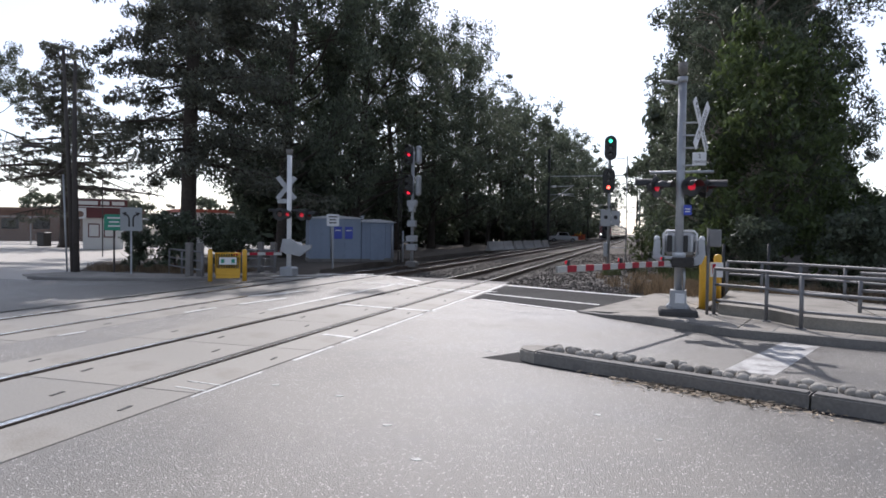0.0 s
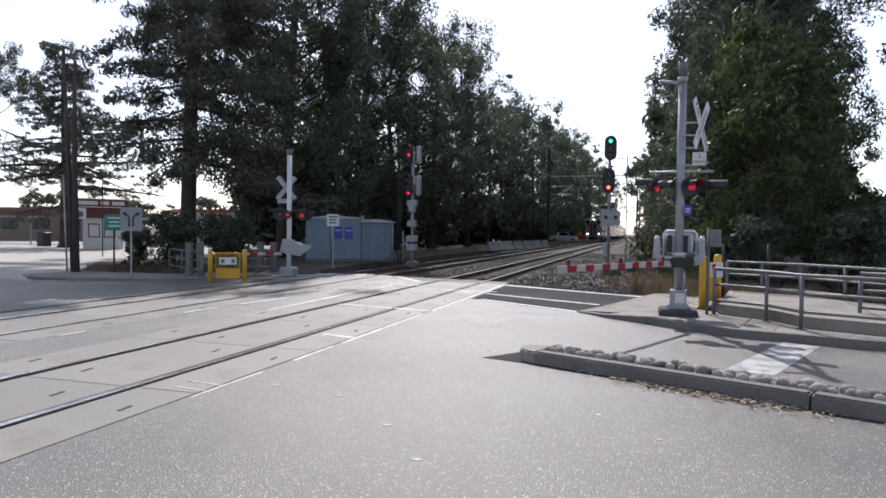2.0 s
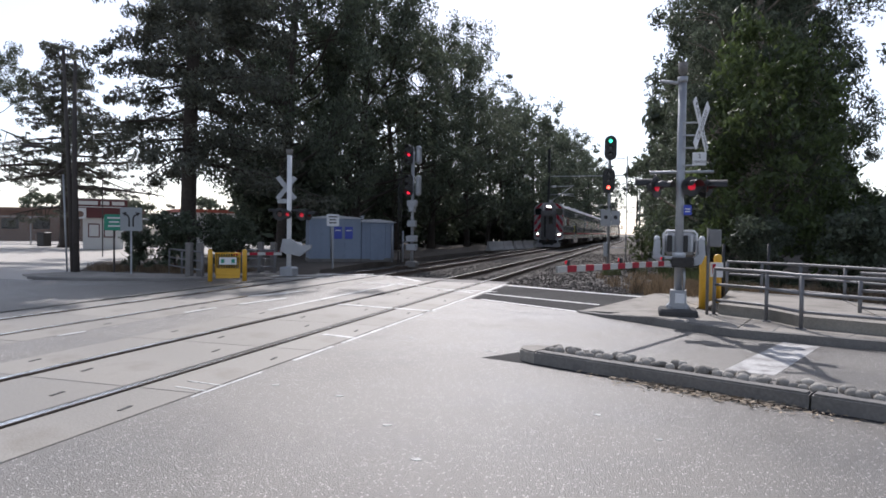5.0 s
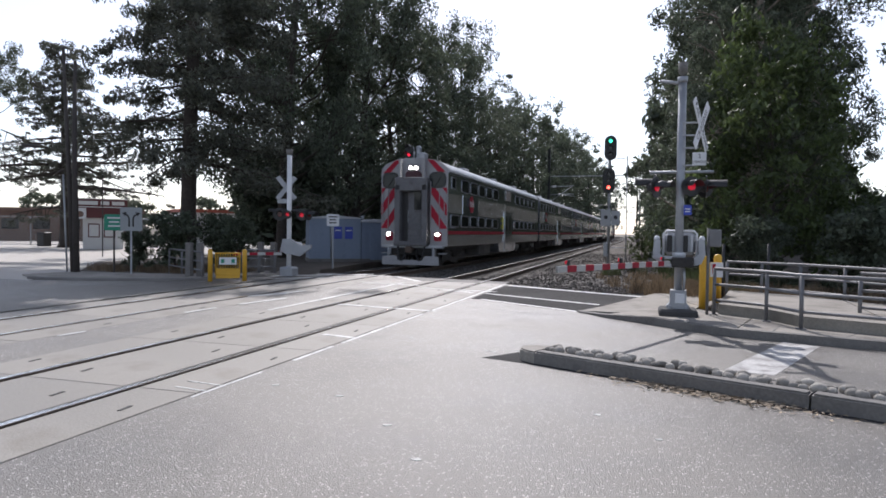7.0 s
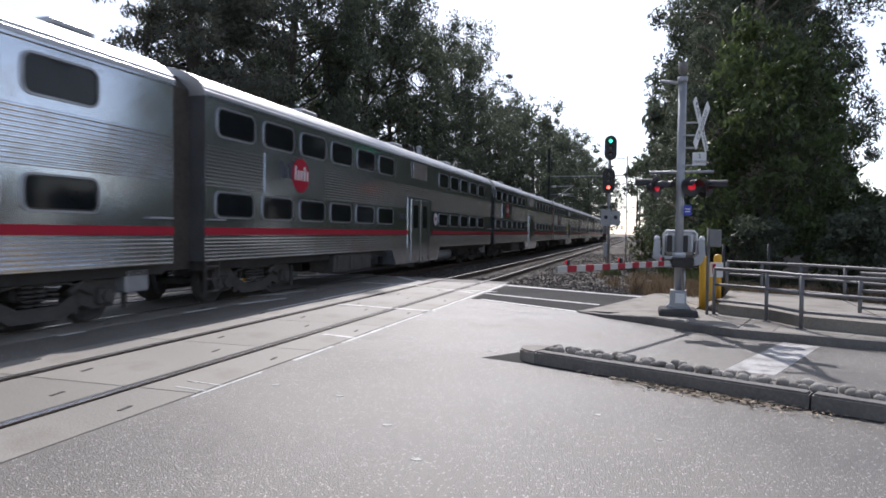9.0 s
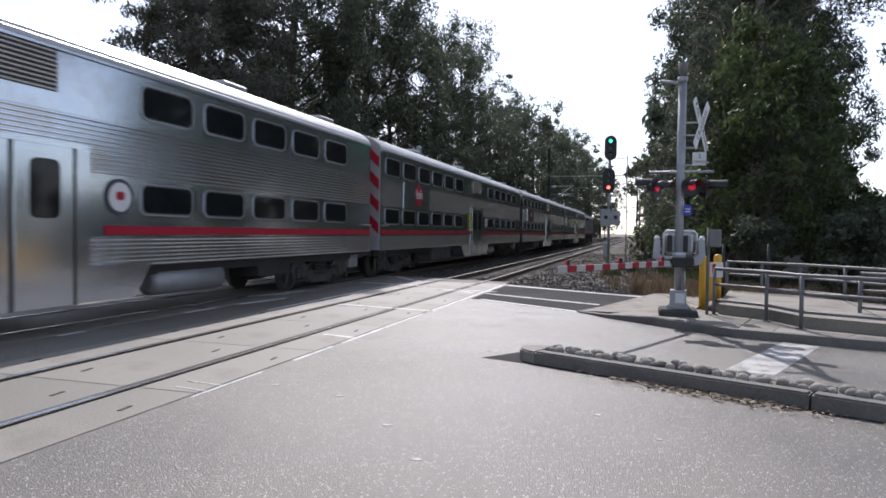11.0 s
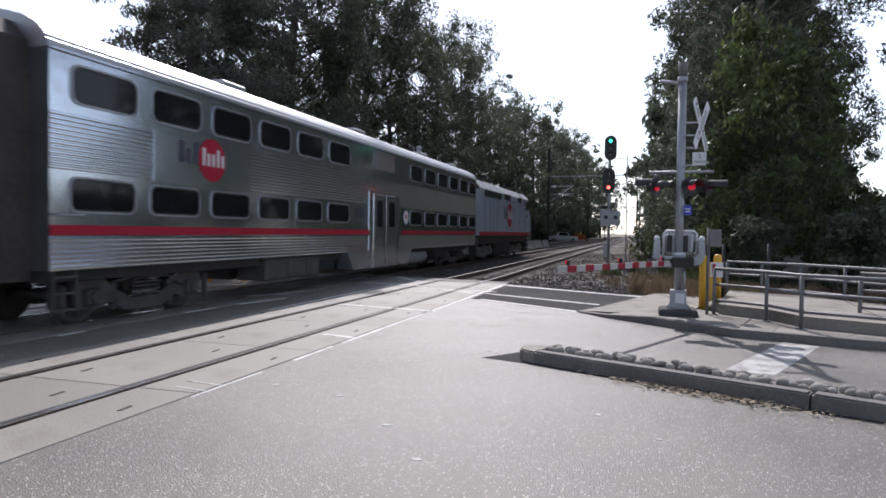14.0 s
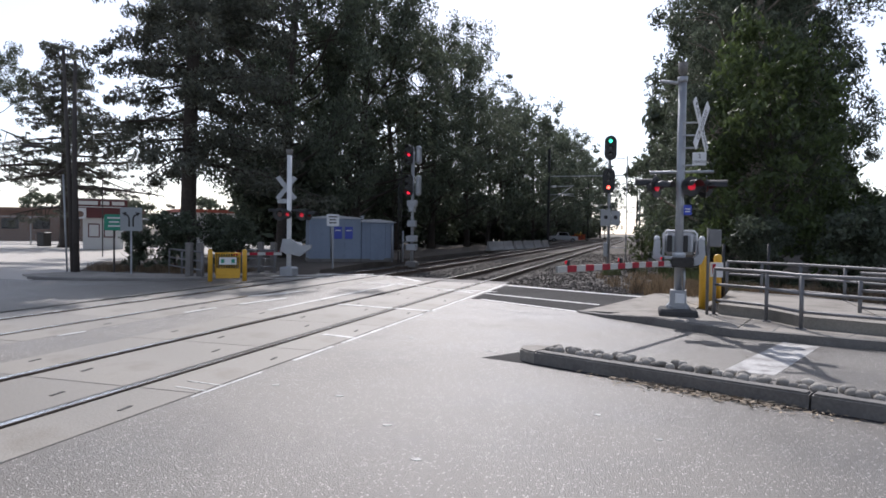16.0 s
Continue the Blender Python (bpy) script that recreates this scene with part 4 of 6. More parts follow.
for s in (-1, 1):
    for k in range(4):
        z = 1.5 + k * 0.72
        part("warning_band", prism(B(), [(s * 1.2, z + 0.3), (s * 1.53, z - 0.02), (s * 1.53, z + 0.33), (s * 1.2, z + 0.65)], 0.322, 0.336), RED, cars[3], "slanted red band")
# ---- crossing furniture ----
def panel_mesh(w, l):
    bm = box(B(), 0, 0, -0.1, w, l - 0.012, 0.2, 0.006)
    return mesh_of(bm, "panel", PANEL)


SLOT = mesh_of(box(B(), 0, 0, 0.002, 0.035, 0.17, 0.006), "lifting_slot", RUBBER)
PL = 2.44
GAUGE, FIELD = panel_mesh(1.28, PL), panel_mesh(0.68, PL)
cross = thing("crossing_surface", pose(0, 0, 0), "grey concrete panels laid between and beside the rails", "crossing surface", "", "structure")
for xc, end in ((XN, 20.0), (XF, 21.6)):
    y = end - PL / 2
    while y > -8:
        shared("panel", GAUGE, cross, pose(xc, y, -0.004))
        for s in (-1, 1):
            fp = shared("panel", FIELD, cross, pose(xc + s * 1.17, y, -0.002))
            shared("lifting_slot", SLOT, fp, pose(0.12 * s, 0.55 * s, 0, 0, 0, 8))
        gp = cross.children[-3]
        for yy in (-0.75, 0.75):
            shared("lifting_slot", SLOT, gp, pose(0.4 * yy, yy, 0, 0, 0, 8))
        y -= PL
    bm = box(B(), xc, (end - 8) / 2, -0.24, 3.1, end + 9.5, 0.2)
    part("rubber_seal", bm, RUBBER, cross, "dark rubber flangeway seal")
slab("road", [(-8.28, -8), (-7.18, -8), (-7.18, 20.2), (-8.28, 20.9)], -0.006, 0.3, ASPHALT, "grey asphalt strip between the tracks", "road")
slab("road", [(-8.28, 20.85), (-7.18, 20.15), (-4.12, 20.0), (-4.12, 20.9), (-11.45, 22.4), (-11.45, 21.6), (-8.28, 21.6)], -0.012, 0.3, KERB, "grey concrete end strip of the crossing", "road")


def strip(pts, w, label, material=PAINT, z=0.004, name="road_marking"):
    """A painted line along pts."""
    a, b = Vector((*pts[0], 0)), Vector((*pts[1], 0))
    d = (b - a).normalized()
    n = Vector((-d.y, d.x, 0)) * w / 2
    bm = prism(B(), [(q.x, q.y) for q in (a + n, b + n, b - n, a - n)], 0.0, z, "xy")
    return tagged(part(name, bm, material), label, "road marking", "", "structure")


for a, b, w in ((5.2, 6.4, 0.028), (7.1, 8.15, 0.05), (8.45, 12.0, 0.06), (12.3, 19.9, 0.065)):
    strip([(-4.08, a), (-4.08, b)], w, "worn white line along the panel edge")
for a, b, w in (((-3.85, 19.42), (0.17, 17.36), 0.16), ((-3.9, 16.62), (-0.94, 15.08), 0.13), ((-3.7, 15.15), (-1.29, 13.6), 0.11), ((-6.3, 12.85), (-3.99, 12.5), 0.12),
                ((-4.69, 9.05), (-4.13, 8.92), 0.1), ((-4.55, 5.75), (-4.11, 5.7), 0.02), ((-4.5, 5.5), (-4.11, 5.45), 0.02), ((-7.1, 11.4), (-7.1, 19.0), 0.1), ((-8.78, 14.18), (-8.5, 15.3), 0.16), ((-8.3, 10.4), (-8.27, 11.3), 0.08),
                ((-8.3, 21.45), (-6.8, 19.7), 0.18), ((-12.3, 19.8), (-9.5, 22.2), 0.3), ((-11.5, 18.8), (-9.3, 21.0), 0.18), ((-5.2, 17.1), (-4.3, 16.75), 0.12),
                ((-11.4, 21.45), (-8.6, 21.62), 0.22), ((-8.3, 18.55), (-6.3, 18.2), 0.14), ((-6.05, 17.45), (-3.75, 17.2), 0.12), ((-8.2, 12.0), (-7.98, 13.5), 0.1), ((-9.05, 13.5), (-8.55, 14.55), 0.2), ((-8.2, 7.5), (-8.17, 7.95), 0.07)):
    strip([a, b], w, "worn white painted line across the crossing")
tagged(part("road_patch", prism(B(), [(-3.95, 19.3), (0.1, 17.2), (-1.35, 13.55), (-3.95, 15.2)], 0, 0.003, "xy"), ASPHALT_DARK), "dark newer asphalt between white lines", "road", "", "structure")
bmv = prism(B(), [(2.05, 10.95), (2.47, 10.65), (1.46, 8.25), (0.95, 8.4)], 0, 0.004, "xy")
tagged(part("road_marking", bmv, mat("worn_road_paint", (0.4, 0.395, 0.38), 0.65, vary=0.35, big=1.8, fine=26, bump=0.25, stain=(0.21, 0.2, 0.19), stain_at=0.46)), "broad white crosswalk bar with worn paint", "road marking", "", "structure")
tagged(part("road_patch", prism(B(), [(-1.95, 8.1), (-1.5, 8.75), (2.5, 7.75), (2.35, 6.35), (1.6, 6.6), (-1.3, 7.9)], 0, 0.003, "xy"), ASPHALT_DARK), "dark asphalt seam round the kerbed island", "road", "", "structure")
SPECK = mat("pale_speck", (0.42, 0.42, 0.4), 0.6, vary=0.2, bump=0.1)
g = random.Random(9)
for x, y in ((-2.78, 5.72), (-2.0, 5.0), (-2.0, 8.6), (-1.9, 8.55), (0.15, 5.35), (-3.6, 5.9), (-0.3, 3.9), (-1.5, 4.3), (-0.35, 5.9), (-3.3, 9.2)):
    bm = prism(B(), [(x + g.uniform(0.015, 0.06) * math.cos(k), y + g.uniform(0.01, 0.04) * math.sin(k)) for k in range(6)], 0, 0.005, "xy")
    tagged(part("paint_blot", bm, SPECK), "small worn white blot on the asphalt", "paint blot", "blots on the road", "structure")

# kerbed island with cobbles
isl = thing("kerb_island", pose(0, 0, 0), "grey concrete kerb island set with rounded cobbles", "traffic island")
A0, A1 = Vector((-1.46, 8.04, 0)), Vector((4.2, 5.56, 0))
dv = (A1 - A0).normalized()
nv = Vector((-dv.y, dv.x, 0))
def isl_pt(s, w):
    q = A0 + dv * s + nv * w
    return (q.x, q.y)
for s0, s1 in ((0.22, 3.22), (3.24, 6.1)):
    bm = prism(B(), [isl_pt(s0, 0), isl_pt(s1, 0), isl_pt(s1, 0.17), isl_pt(s0, 0.17)], 0, 0.155, "xy")
    bmesh.ops.bevel(bm, geom=[e for e in bm.edges if all(v.co.z > 0.1 for v in e.verts)], offset=0.02, segments=2, affect="EDGES")
    part("kerb_block", bm, KERB, isl, "worn grey kerb block")
nose = [isl_pt(0.22 - 0.34 * math.sin(k * math.pi / 8), 0.25 - 0.25 * math.cos(k * math.pi / 8)) for k in range(9)]
bm = prism(B(), nose, 0, 0.15, "xy")
bmesh.ops.bevel(bm, geom=[e for e in bm.edges if all(v.co.z > 0.1 for v in e.verts)], offset=0.02, segments=2, affect="EDGES")
part("kerb_nose", bm, CONCRETE, isl, "rounded kerb nose with a worn top")
part("mortar_bed", prism(B(), [isl_pt(0.2, 0.17), isl_pt(6.1, 0.17), isl_pt(6.1, 0.5), isl_pt(0.2, 0.5)], 0, 0.12, "xy"), KERB, isl)
COBBLE = mat("cobble", (0.27, 0.252, 0.222), 0.8, vary=0.4, big=9, fine=40, bump=0.4, per_object=0.5)
cob = []
for k in range(5):
    bm = B()
    bmesh.ops.create_icosphere(bm, subdivisions=2, radius=1)
    for v in bm.verts:
        v.co *= 1 + 0.16 * noise.noise(v.co * 1.3 + Vector((k * 7, 0, 0)))
        v.co.z *= 0.72
    for f in bm.faces:
        f.smooth = True
    cob.append(mesh_of(bm, "cobble", COBBLE))
s = 0.22
while s < 6.0:
    for w in (0.235, 0.4):
        k = g.uniform(0.046, 0.072)
        q = isl_pt(s + g.uniform(-0.05, 0.05), w + g.uniform(-0.03, 0.03))
        m = Matrix.LocRotScale((q[0], q[1], 0.125 + k * 0.55), Euler((g.uniform(-0.2, 0.2), g.uniform(-0.2, 0.2), math.atan2(dv.y, dv.x) + g.uniform(-0.6, 0.6))), (k * g.uniform(0.95, 1.25), k * 0.95, k * g.uniform(1.0, 1.25)))
        shared("cobble", g.choice(cob), isl, m)
    s += 0.122

# dry leaves along the kerb
rg = np.random.default_rng(6)
V, F = [], []
for k in range(900):
    s, w = rg.normal(2.3, 0.5), -abs(rg.normal(0, 0.12)) - 0.02
    q = isl_pt(s, w)
    a, l = rg.uniform(0, 6.28), rg.uniform(0.015, 0.05)
    o = len(V)
    c, sn = math.cos(a) * l, math.sin(a) * l
    z = rg.uniform(0.004, 0.022)
    V += [(q[0] - c, q[1] - sn, z), (q[0] - sn * 0.25, q[1] + c * 0.25, z + rg.uniform(0, 0.015)), (q[0] + c, q[1] + sn, z + rg.uniform(0, 0.012)), (q[0] + sn * 0.25, q[1] - c * 0.25, z)]
    F.append((o, o + 1, o + 2, o + 3))
me = bpy.data.meshes.new("leaf_litter")
me.from_pydata(V, [], F)
me.materials.append(mat("dry_leaf", (0.3, 0.24, 0.17), 0.8, vary=0.4, fine=40, bump=0, per_island=0.6))
tagged(new("leaf_litter", me), "scattered dry brown leaves along the kerb", "leaf litter", "", "stuff")

# pavement with its kerb, and the ramp path between the railings
KERB_LINE = [(-1.29, 13.56), (-0.74, 12.84), (0.13, 12.14), (0.79, 11.55), (1.39, 11.15), (2.15, 10.93), (3.3, 10.62), (60, -18.6)]
KERB_BACK = [(-1.17, 13.66), (-0.63, 12.96), (0.22, 12.27), (0.87, 11.69), (1.44, 11.3), (2.19, 11.08), (3.37, 10.76), (60, -18.4)]


def dropped(bm):
    """Lets the pavement's corner slope down to the road."""
    for v in bm.verts:
        if v.co.z > 0.05 and v.co.x < 0.0 and v.co.y < 14:
            v.co.z = 0.015 if v.co.x < -1 else 0.06
    return bm


tagged(part("kerb", dropped(prism(B(), KERB_LINE + KERB_BACK[::-1], -0.3, 0.13, "xy")), KERB), "dark worn concrete kerb", "kerb", "", "structure")
def flag(o, z=0.125):
    return tagged(part("pavement", dropped(prism(B(), o, -0.3, z, "xy")), CONCRETE), "pale concrete pavement slab, cracked and stained", "pavement", "pavement slabs", "structure")
flag([(-1.16, 13.67), (-0.39, 13.3), (0.25, 13.75), (1.0, 13.95), (1.15, 14.6), (1.0, 15.0), (0.3, 17.3)], 0.122)
flag([(-0.62, 12.97), (0.22, 12.28), (0.87, 11.7), (1.44, 11.31), (1.9, 12.9), (1.02, 13.93), (0.27, 13.73), (-0.37, 13.28)])
flag([(1.46, 11.3), (2.19, 11.09), (3.37, 10.77), (9.0, 7.95), (9.4, 9.0), (3.9, 11.7), (1.92, 12.88)])
flag([(1.03, 15.0), (1.93, 12.9), (2.0, 12.95), (1.75, 16.9), (0.34, 17.3)], 0.122)
flag([(1.36, 13.25), (2.14, 12.58), (2.5, 11.78), (3.6, 11.22), (3.9, 15.1), (3.25, 15.9), (1.95, 16.7)], 0.31)
flag([(3.62, 11.21), (6.2, 9.86), (6.3, 13.0), (4.6, 14.3), (3.92, 15.08)], 0.312)
flag([(6.22, 9.85), (9.4, 8.2), (10.4, 10.4), (6.32, 12.98)], 0.308)
for a, b in (((1.0, 13.9), (1.5, 11.5)), ((2.3, 12.3), (1.95, 11.2)), ((3.2, 11.5), (2.9, 10.95))):
    strip([a, b], 0.02, "dark joint across the pavement", KERB, 0.129, "pavement_joint")


RAIL_STEEL = mat("railing_steel", (0.17, 0.17, 0.174), 0.55, metal=0.4, vary=0.2, big=4, fine=50, bump=0.08)


def railing(pts, label, z0=0.12, top=0.86, group="railings by the path"):
    """A steel pipe railing with posts at pts and three rails."""
    steel = RAIL_STEEL
    r = thing("railing", pose(0, 0, 0), label, "railing", group)
    for k, (x, y) in enumerate(pts):
        p = part("post", cyl(B(), (x, y, z0 - 0.02), (x, y, z0 + top), 0.033, 10), steel, r)
        part("base_plate", box(B(), x, y, z0 + 0.01, 0.14, 0.14, 0.02, 0.004), steel, p)
    for h in (0.28, 0.57, 0.86):
        part("rail", tube(B(), [(x, y, z0 + h) for x, y in pts], 0.027 if h < 0.8 else 0.032, 9), steel, r)
    return r


railing([(1.27, 13.1), (2.05, 12.46), (2.42, 11.62), (4.2, 10.7), (6.2, 9.7), (8.2, 8.7)], "grey galvanised pipe railing along the pavement")
railing([(1.9, 16.8), (2.58, 16.35), (3.3, 16.0), (3.95, 15.2), (4.6, 14.4), (6.0, 13.3), (7.6, 12.3)], "grey galvanised pipe railing before the trees")
railing([(3.55, 12.75), (5.2, 11.95), (7.2, 11.0)], "grey galvanised pipe railing in the middle of the ramp", top=0.78)

# yellow posts at the path
yp = thing("pedestrian_gate_post", pose(0, 0, 0), "yellow painted steel posts with a panel and a small white sign", "gate post")
for x, y in ((1.18, 14.3), (1.56, 15.5)):
    part("post", tube(B(), [(x, y, 0.1), (x, y, 1.12), (x, y, 1.17), (x, y, 1.19)], [0.085, 0.085, 0.06, 0.01], 14), YELLOW, yp)
part("panel", prism(B(), [(1.2, 14.36), (1.54, 15.44), (1.5, 15.46), (1.16, 14.38)], 0.2, 1.02, "xy"), YELLOW, yp)
sg = part("sign", box(B(), 1.42, 14.3, 0.9, 0.24, 0.02, 0.3), WHITE, yp, "white sign")
part("bar", box(B(), 1.37, 14.286, 0.92, 0.06, 0.006, 0.2), RED, sg, "red bar")
for x, y, h in ((1.9, 17.6, 1.38), (3.0, 18.1, 1.4)):
    tagged(part("fence_post", cyl(B(), (x, y, -0.05), (x, y, h), 0.035, 8), BLACK), "thin dark steel fence post in dry weeds", "fence post", "dark fence posts")

LENS_ON, LENS_OFF = glow("red_lamp_glow", (0.7, 0.006, 0.03), 0.34), mat("red_lens", (0.12, 0.01, 0.012), 0.25, vary=0.1, bump=0)
LENS_GREEN, LENS_DARK = glow("green_lamp_glow", (0.05, 1.0, 0.55), 3.0), mat("dark_lens", (0.03, 0.03, 0.03), 0.2, vary=0.1, bump=0)
LENS_SIDE = glow("dim_red_glow", (0.9, 0.02, 0.05), 1.0)
LENS_RED = glow("signal_red_glow", (1.0, 0.1, 0.06), 5.0)


def flasher(parent, x, y, z, turn, lit, k=1.0):
    """A round black backboard with a red lamp and a long hood, facing -y turned by turn degrees."""
    m = pose(x, y, z, 0, 0, turn) @ Matrix.Scale(k, 4)
    b = part("flashing_light", cyl(B(), (0, 0, 0), (0, 0.025, 0), 0.25, 24), BLACK, parent, "black backboard with a red lamp", m)
    part("housing", cyl(B(), (0, 0.02, 0), (0, 0.2, 0), 0.14, 14, 0.1), BLACK, b)
    part("lens", cyl(B(), (0, -0.03, 0), (0, 0.0, 0), 0.095, 16), LENS_ON if lit else LENS_OFF, b, "red lamp lens")
    bm = B()
    a = [[bm.verts.new((r * math.cos(radians(t)), yy, r * math.sin(radians(t)))) for t in range(0, 181, 15)] for r, yy in ((0.15, 0.0), (0.15, -0.42), (0.14, -0.42), (0.14, 0.0))]
    for p, q in zip(a, a[1:]):
        for i in range(len(p) - 1):
            bm.faces.new((p[i], p[i + 1], q[i + 1], q[i]))
    part("hood", bm, BLACK, b, "black hood")


def crossbuck(parent, x, y, z, turn, k=1.0, plain=False, board=None):
    m = pose(x, y, z, 0, 0, turn) @ Matrix.Scale(k, 4)
    c = part("crossbuck", box(B(), 0, 0, 0, 1.22, 0.016, 0.2), board or WHITE, parent, "bare back of a crossing board" if plain else "white crossing board with black letters", m @ pose(0, 0, 0, 0, 52, 0))
    c2 = part("crossbuck", box(B(), 0, -0.02, 0, 1.22, 0.016, 0.2), board or WHITE, parent, "bare back of a crossing board" if plain else "white crossing board with black letters", m @ pose(0, 0, 0, 0, -52, 0))
    if plain:
        return
    letters(c2, "CROSSING", 0, -0.031, -0.05, 0.17)
    letters(c, "RAIL", -0.36, -0.011, -0.05, 0.17)
    letters(c, "ROAD", 0.36, -0.011, -0.05, 0.17)


def letters(parent, text, x, y, z, size, material=None, turn=0):
    """Words in the built-in font, upright in the xz plane, as a mesh."""
    cu = bpy.data.curves.new("letters", "FONT")
    cu.body, cu.size, cu.align_x, cu.extrude, cu.resolution_u = text, size, "CENTER", 0.001, 2
    t = bpy.data.objects.new("letters", cu)
    me = bpy.data.meshes.new_from_object(t)
    bpy.data.objects.remove(t)
    me.materials.clear()
    me.materials.append(material or BLACK)
    ob = new("letters", me)
    ob.parent, ob.matrix_basis = parent, pose(x, y, z, 90, 0, turn)
    return ob


BOOM_RED = mat("boom_red", (0.3, 0.02, 0.035), 0.6, vary=0.2, big=4, fine=30, bump=0.05, spec=0.2)
BOOM_WHITE = mat("boom_white", (0.42, 0.42, 0.4), 0.6, vary=0.15, big=4, fine=30, bump=0.05, spec=0.2)


def gate_arm(parent, a, b, z0, z1, n, k=1.0):
    """A boom of red and white lengths from a to b, with red lamps on it."""
    a, b = Vector((a[0], a[1], z0)), Vector((b[0], b[1], z1))
    d = (b - a).normalized()
    m = Matrix.Translation(a) @ d.to_track_quat("X", "Z").to_matrix().to_4x4()
    L = (b - a).length
    arm = part("boom", box(B(), L / 2, 0, 0, L, 0.03, 0.07), GALV, parent, "red and white striped boom", m)
    for i in range(n):
        part("stripe", box(B(), L * (i + 0.5) / n, 0, 0, L / n, 0.04, 0.1, 0.004), BOOM_RED if i % 2 else BOOM_WHITE, arm, "red length" if i % 2 else "white length")
    for f in (0.08, 0.5, 0.93):
        l = part("boom_lamp", box(B(), L * (1 - f), 0, 0.095, 0.05, 0.05, 0.09, 0.012), BLACK, arm, "small red boom lamp")
        part("lens", cyl(B(), (L * (1 - f), -0.04, 0.1), (L * (1 - f), -0.024, 0.1), 0.032, 10), LENS_ON, l)
    return arm


def crossing_mast(x, y, z, label):
    return thing("crossing_signal", pose(x, y, z), label, "crossing signal", "crossing signals")


cm = crossing_mast(0.62, 12.8, 0.257, "tall silver crossing mast with red flashers and a lowered boom")
cm.scale = (0.908, 0.908, 0.908)
part("footing", box(B(), 0, 0, -0.09, 0.74, 0.74, 0.16, 0.04), mat("dark_footing", (0.05, 0.05, 0.05), 0.9, vary=0.3, bump=0.3), cm, "dark concrete footing")
bm = prism(B(), [(-0.22, -0.02), (0.22, -0.02), (0.22, 0.04), (0.16, 0.1), (0.15, 0.36), (-0.15, 0.36), (-0.16, 0.1), (-0.22, 0.04)], -0.15, 0.15)
for s in (-1, 1):
    box(bm, s * 0.16, -0.17, 0.02, 0.06, 0.06, 0.08, 0.01)
part("mast_base", bm, GALV, cm, "bolted silver base")
part("mast", cyl(B(), (0, 0, -0.02), (0.0, 0, 4.55), 0.08, 16), GALV, cm, "silver painted pole")
part("mast_cap", cyl(B(), (0, 0, 4.55), (0, 0, 4.66), 0.1, 14), GALV, cm)
part("bell", tube(B(), [(0, 0, 4.66), (0, 0, 4.72), (0, 0, 4.74), (0, 0, 4.95)], [0.05, 0.05, 0.085, 0.095], 14), KERB, cm, "grey electronic bell")
part("camera_arm", cyl(B(), (0.05, 0, 4.52), (-0.42, 0, 4.6), 0.035, 8), GALV, cm)
for zz in (3.85, 3.6, 3.35, 3.0):
    part("bracket", box(B(), 0.16, -0.05, zz - 0.12, 0.32, 0.06, 0.03), GALV, cm)
crossbuck(cm, 0.35, -0.1, 3.67, 66, 0.95)
pl = part("sign_plate", box(B(), 0.34, -0.1, 3.0, 0.26, 0.016, 0.26), WHITE, cm, "white plate with black letters")
letters(cars[5], "3825", 1.576, 11.32, 2.0, 0.36, NUMERAL, 90)
letters(pl, "2", 0.34, -0.112, 3.02, 0.11)
letters(pl, "TRACKS", 0.34, -0.112, 2.92, 0.065)
part("cross_arm", cyl(B(), (-0.6, 0, 2.75), (0.62, 0, 2.75), 0.03, 8), GALV, cm)
flasher(cm, -0.46, -0.05, 2.44, 62, True, 0.85)
flasher(cm, -0.5, 0.14, 2.5, -80, False, 0.9)
flasher(cm, 0.2, -0.16, 2.45, 22, True, 0.8)
flasher(cm, 0.5, 0.0, 2.45, 84, False, 0.9)
flasher(cm, 0.47, 0.12, 2.42, 20, True, 0.7)
bs = part("blue_sign", box(B(), 0.14, -0.12, 1.98, 0.15, 0.014, 0.2), SIGNBLUE, cm, "small blue notice plate")
part("bar", box(B(), 0.14, -0.129, 2.0, 0.1, 0.006, 0.02), WHITE, bs), part("bar", box(B(), 0.14, -0.129, 1.95, 0.1, 0.006, 0.02), WHITE, bs)
gm = part("gate_mechanism", box(B(), 0.02, 0.3, 1.3, 0.62, 0.36, 0.46, 0.07), GALV, cm, "grey steel gate drive case")
fr = B()
tube(fr, [(-0.3, 0.08, 1.05), (-0.3, 0.08, 1.5), (-0.24, 0.08, 1.56), (0.28, 0.08, 1.56), (0.34, 0.08, 1.5), (0.34, 0.08, 1.05)], 0.025, 7)
part("case_frame", fr, WHITE, gm, "pale rounded guard frame")
for k, (x, w, m_) in enumerate(((-0.18, 0.1, BLACK), (0.02, 0.05, WHITE), (0.13, 0.09, BLACK), (0.25, 0.05, WHITE))):
    part("rib", box(B(), x, 0.1, 1.3, w, 0.03, 0.34, 0.012), m_, gm)
for s in (-1, 1):
    o = [(s * 0.3, 0.86), (s * 0.42, 0.9), (s * 0.5, 1.08), (s * 0.48, 1.36), (s * 0.4, 1.42), (s * 0.36, 1.36), (s * 0.37, 1.1), (s * 0.28, 1.02)]
    part("counterweight_arm", prism(B(), o, -0.1, 0.24), GALV, gm, "bent steel arm")
    part("arm_knob", tube(B(), [(s * 0.43, 0.0, 1.36), (s * 0.43, 0.0, 1.42), (s * 0.43, 0.0, 1.46)], [0.06, 0.06, 0.03], 10), WHITE, gm, "pale arm end")
part("drive_box", box(B(), 0.06, -0.18, 0.93, 0.42, 0.2, 0.2, 0.02), UNDER, gm, "dark drive box")
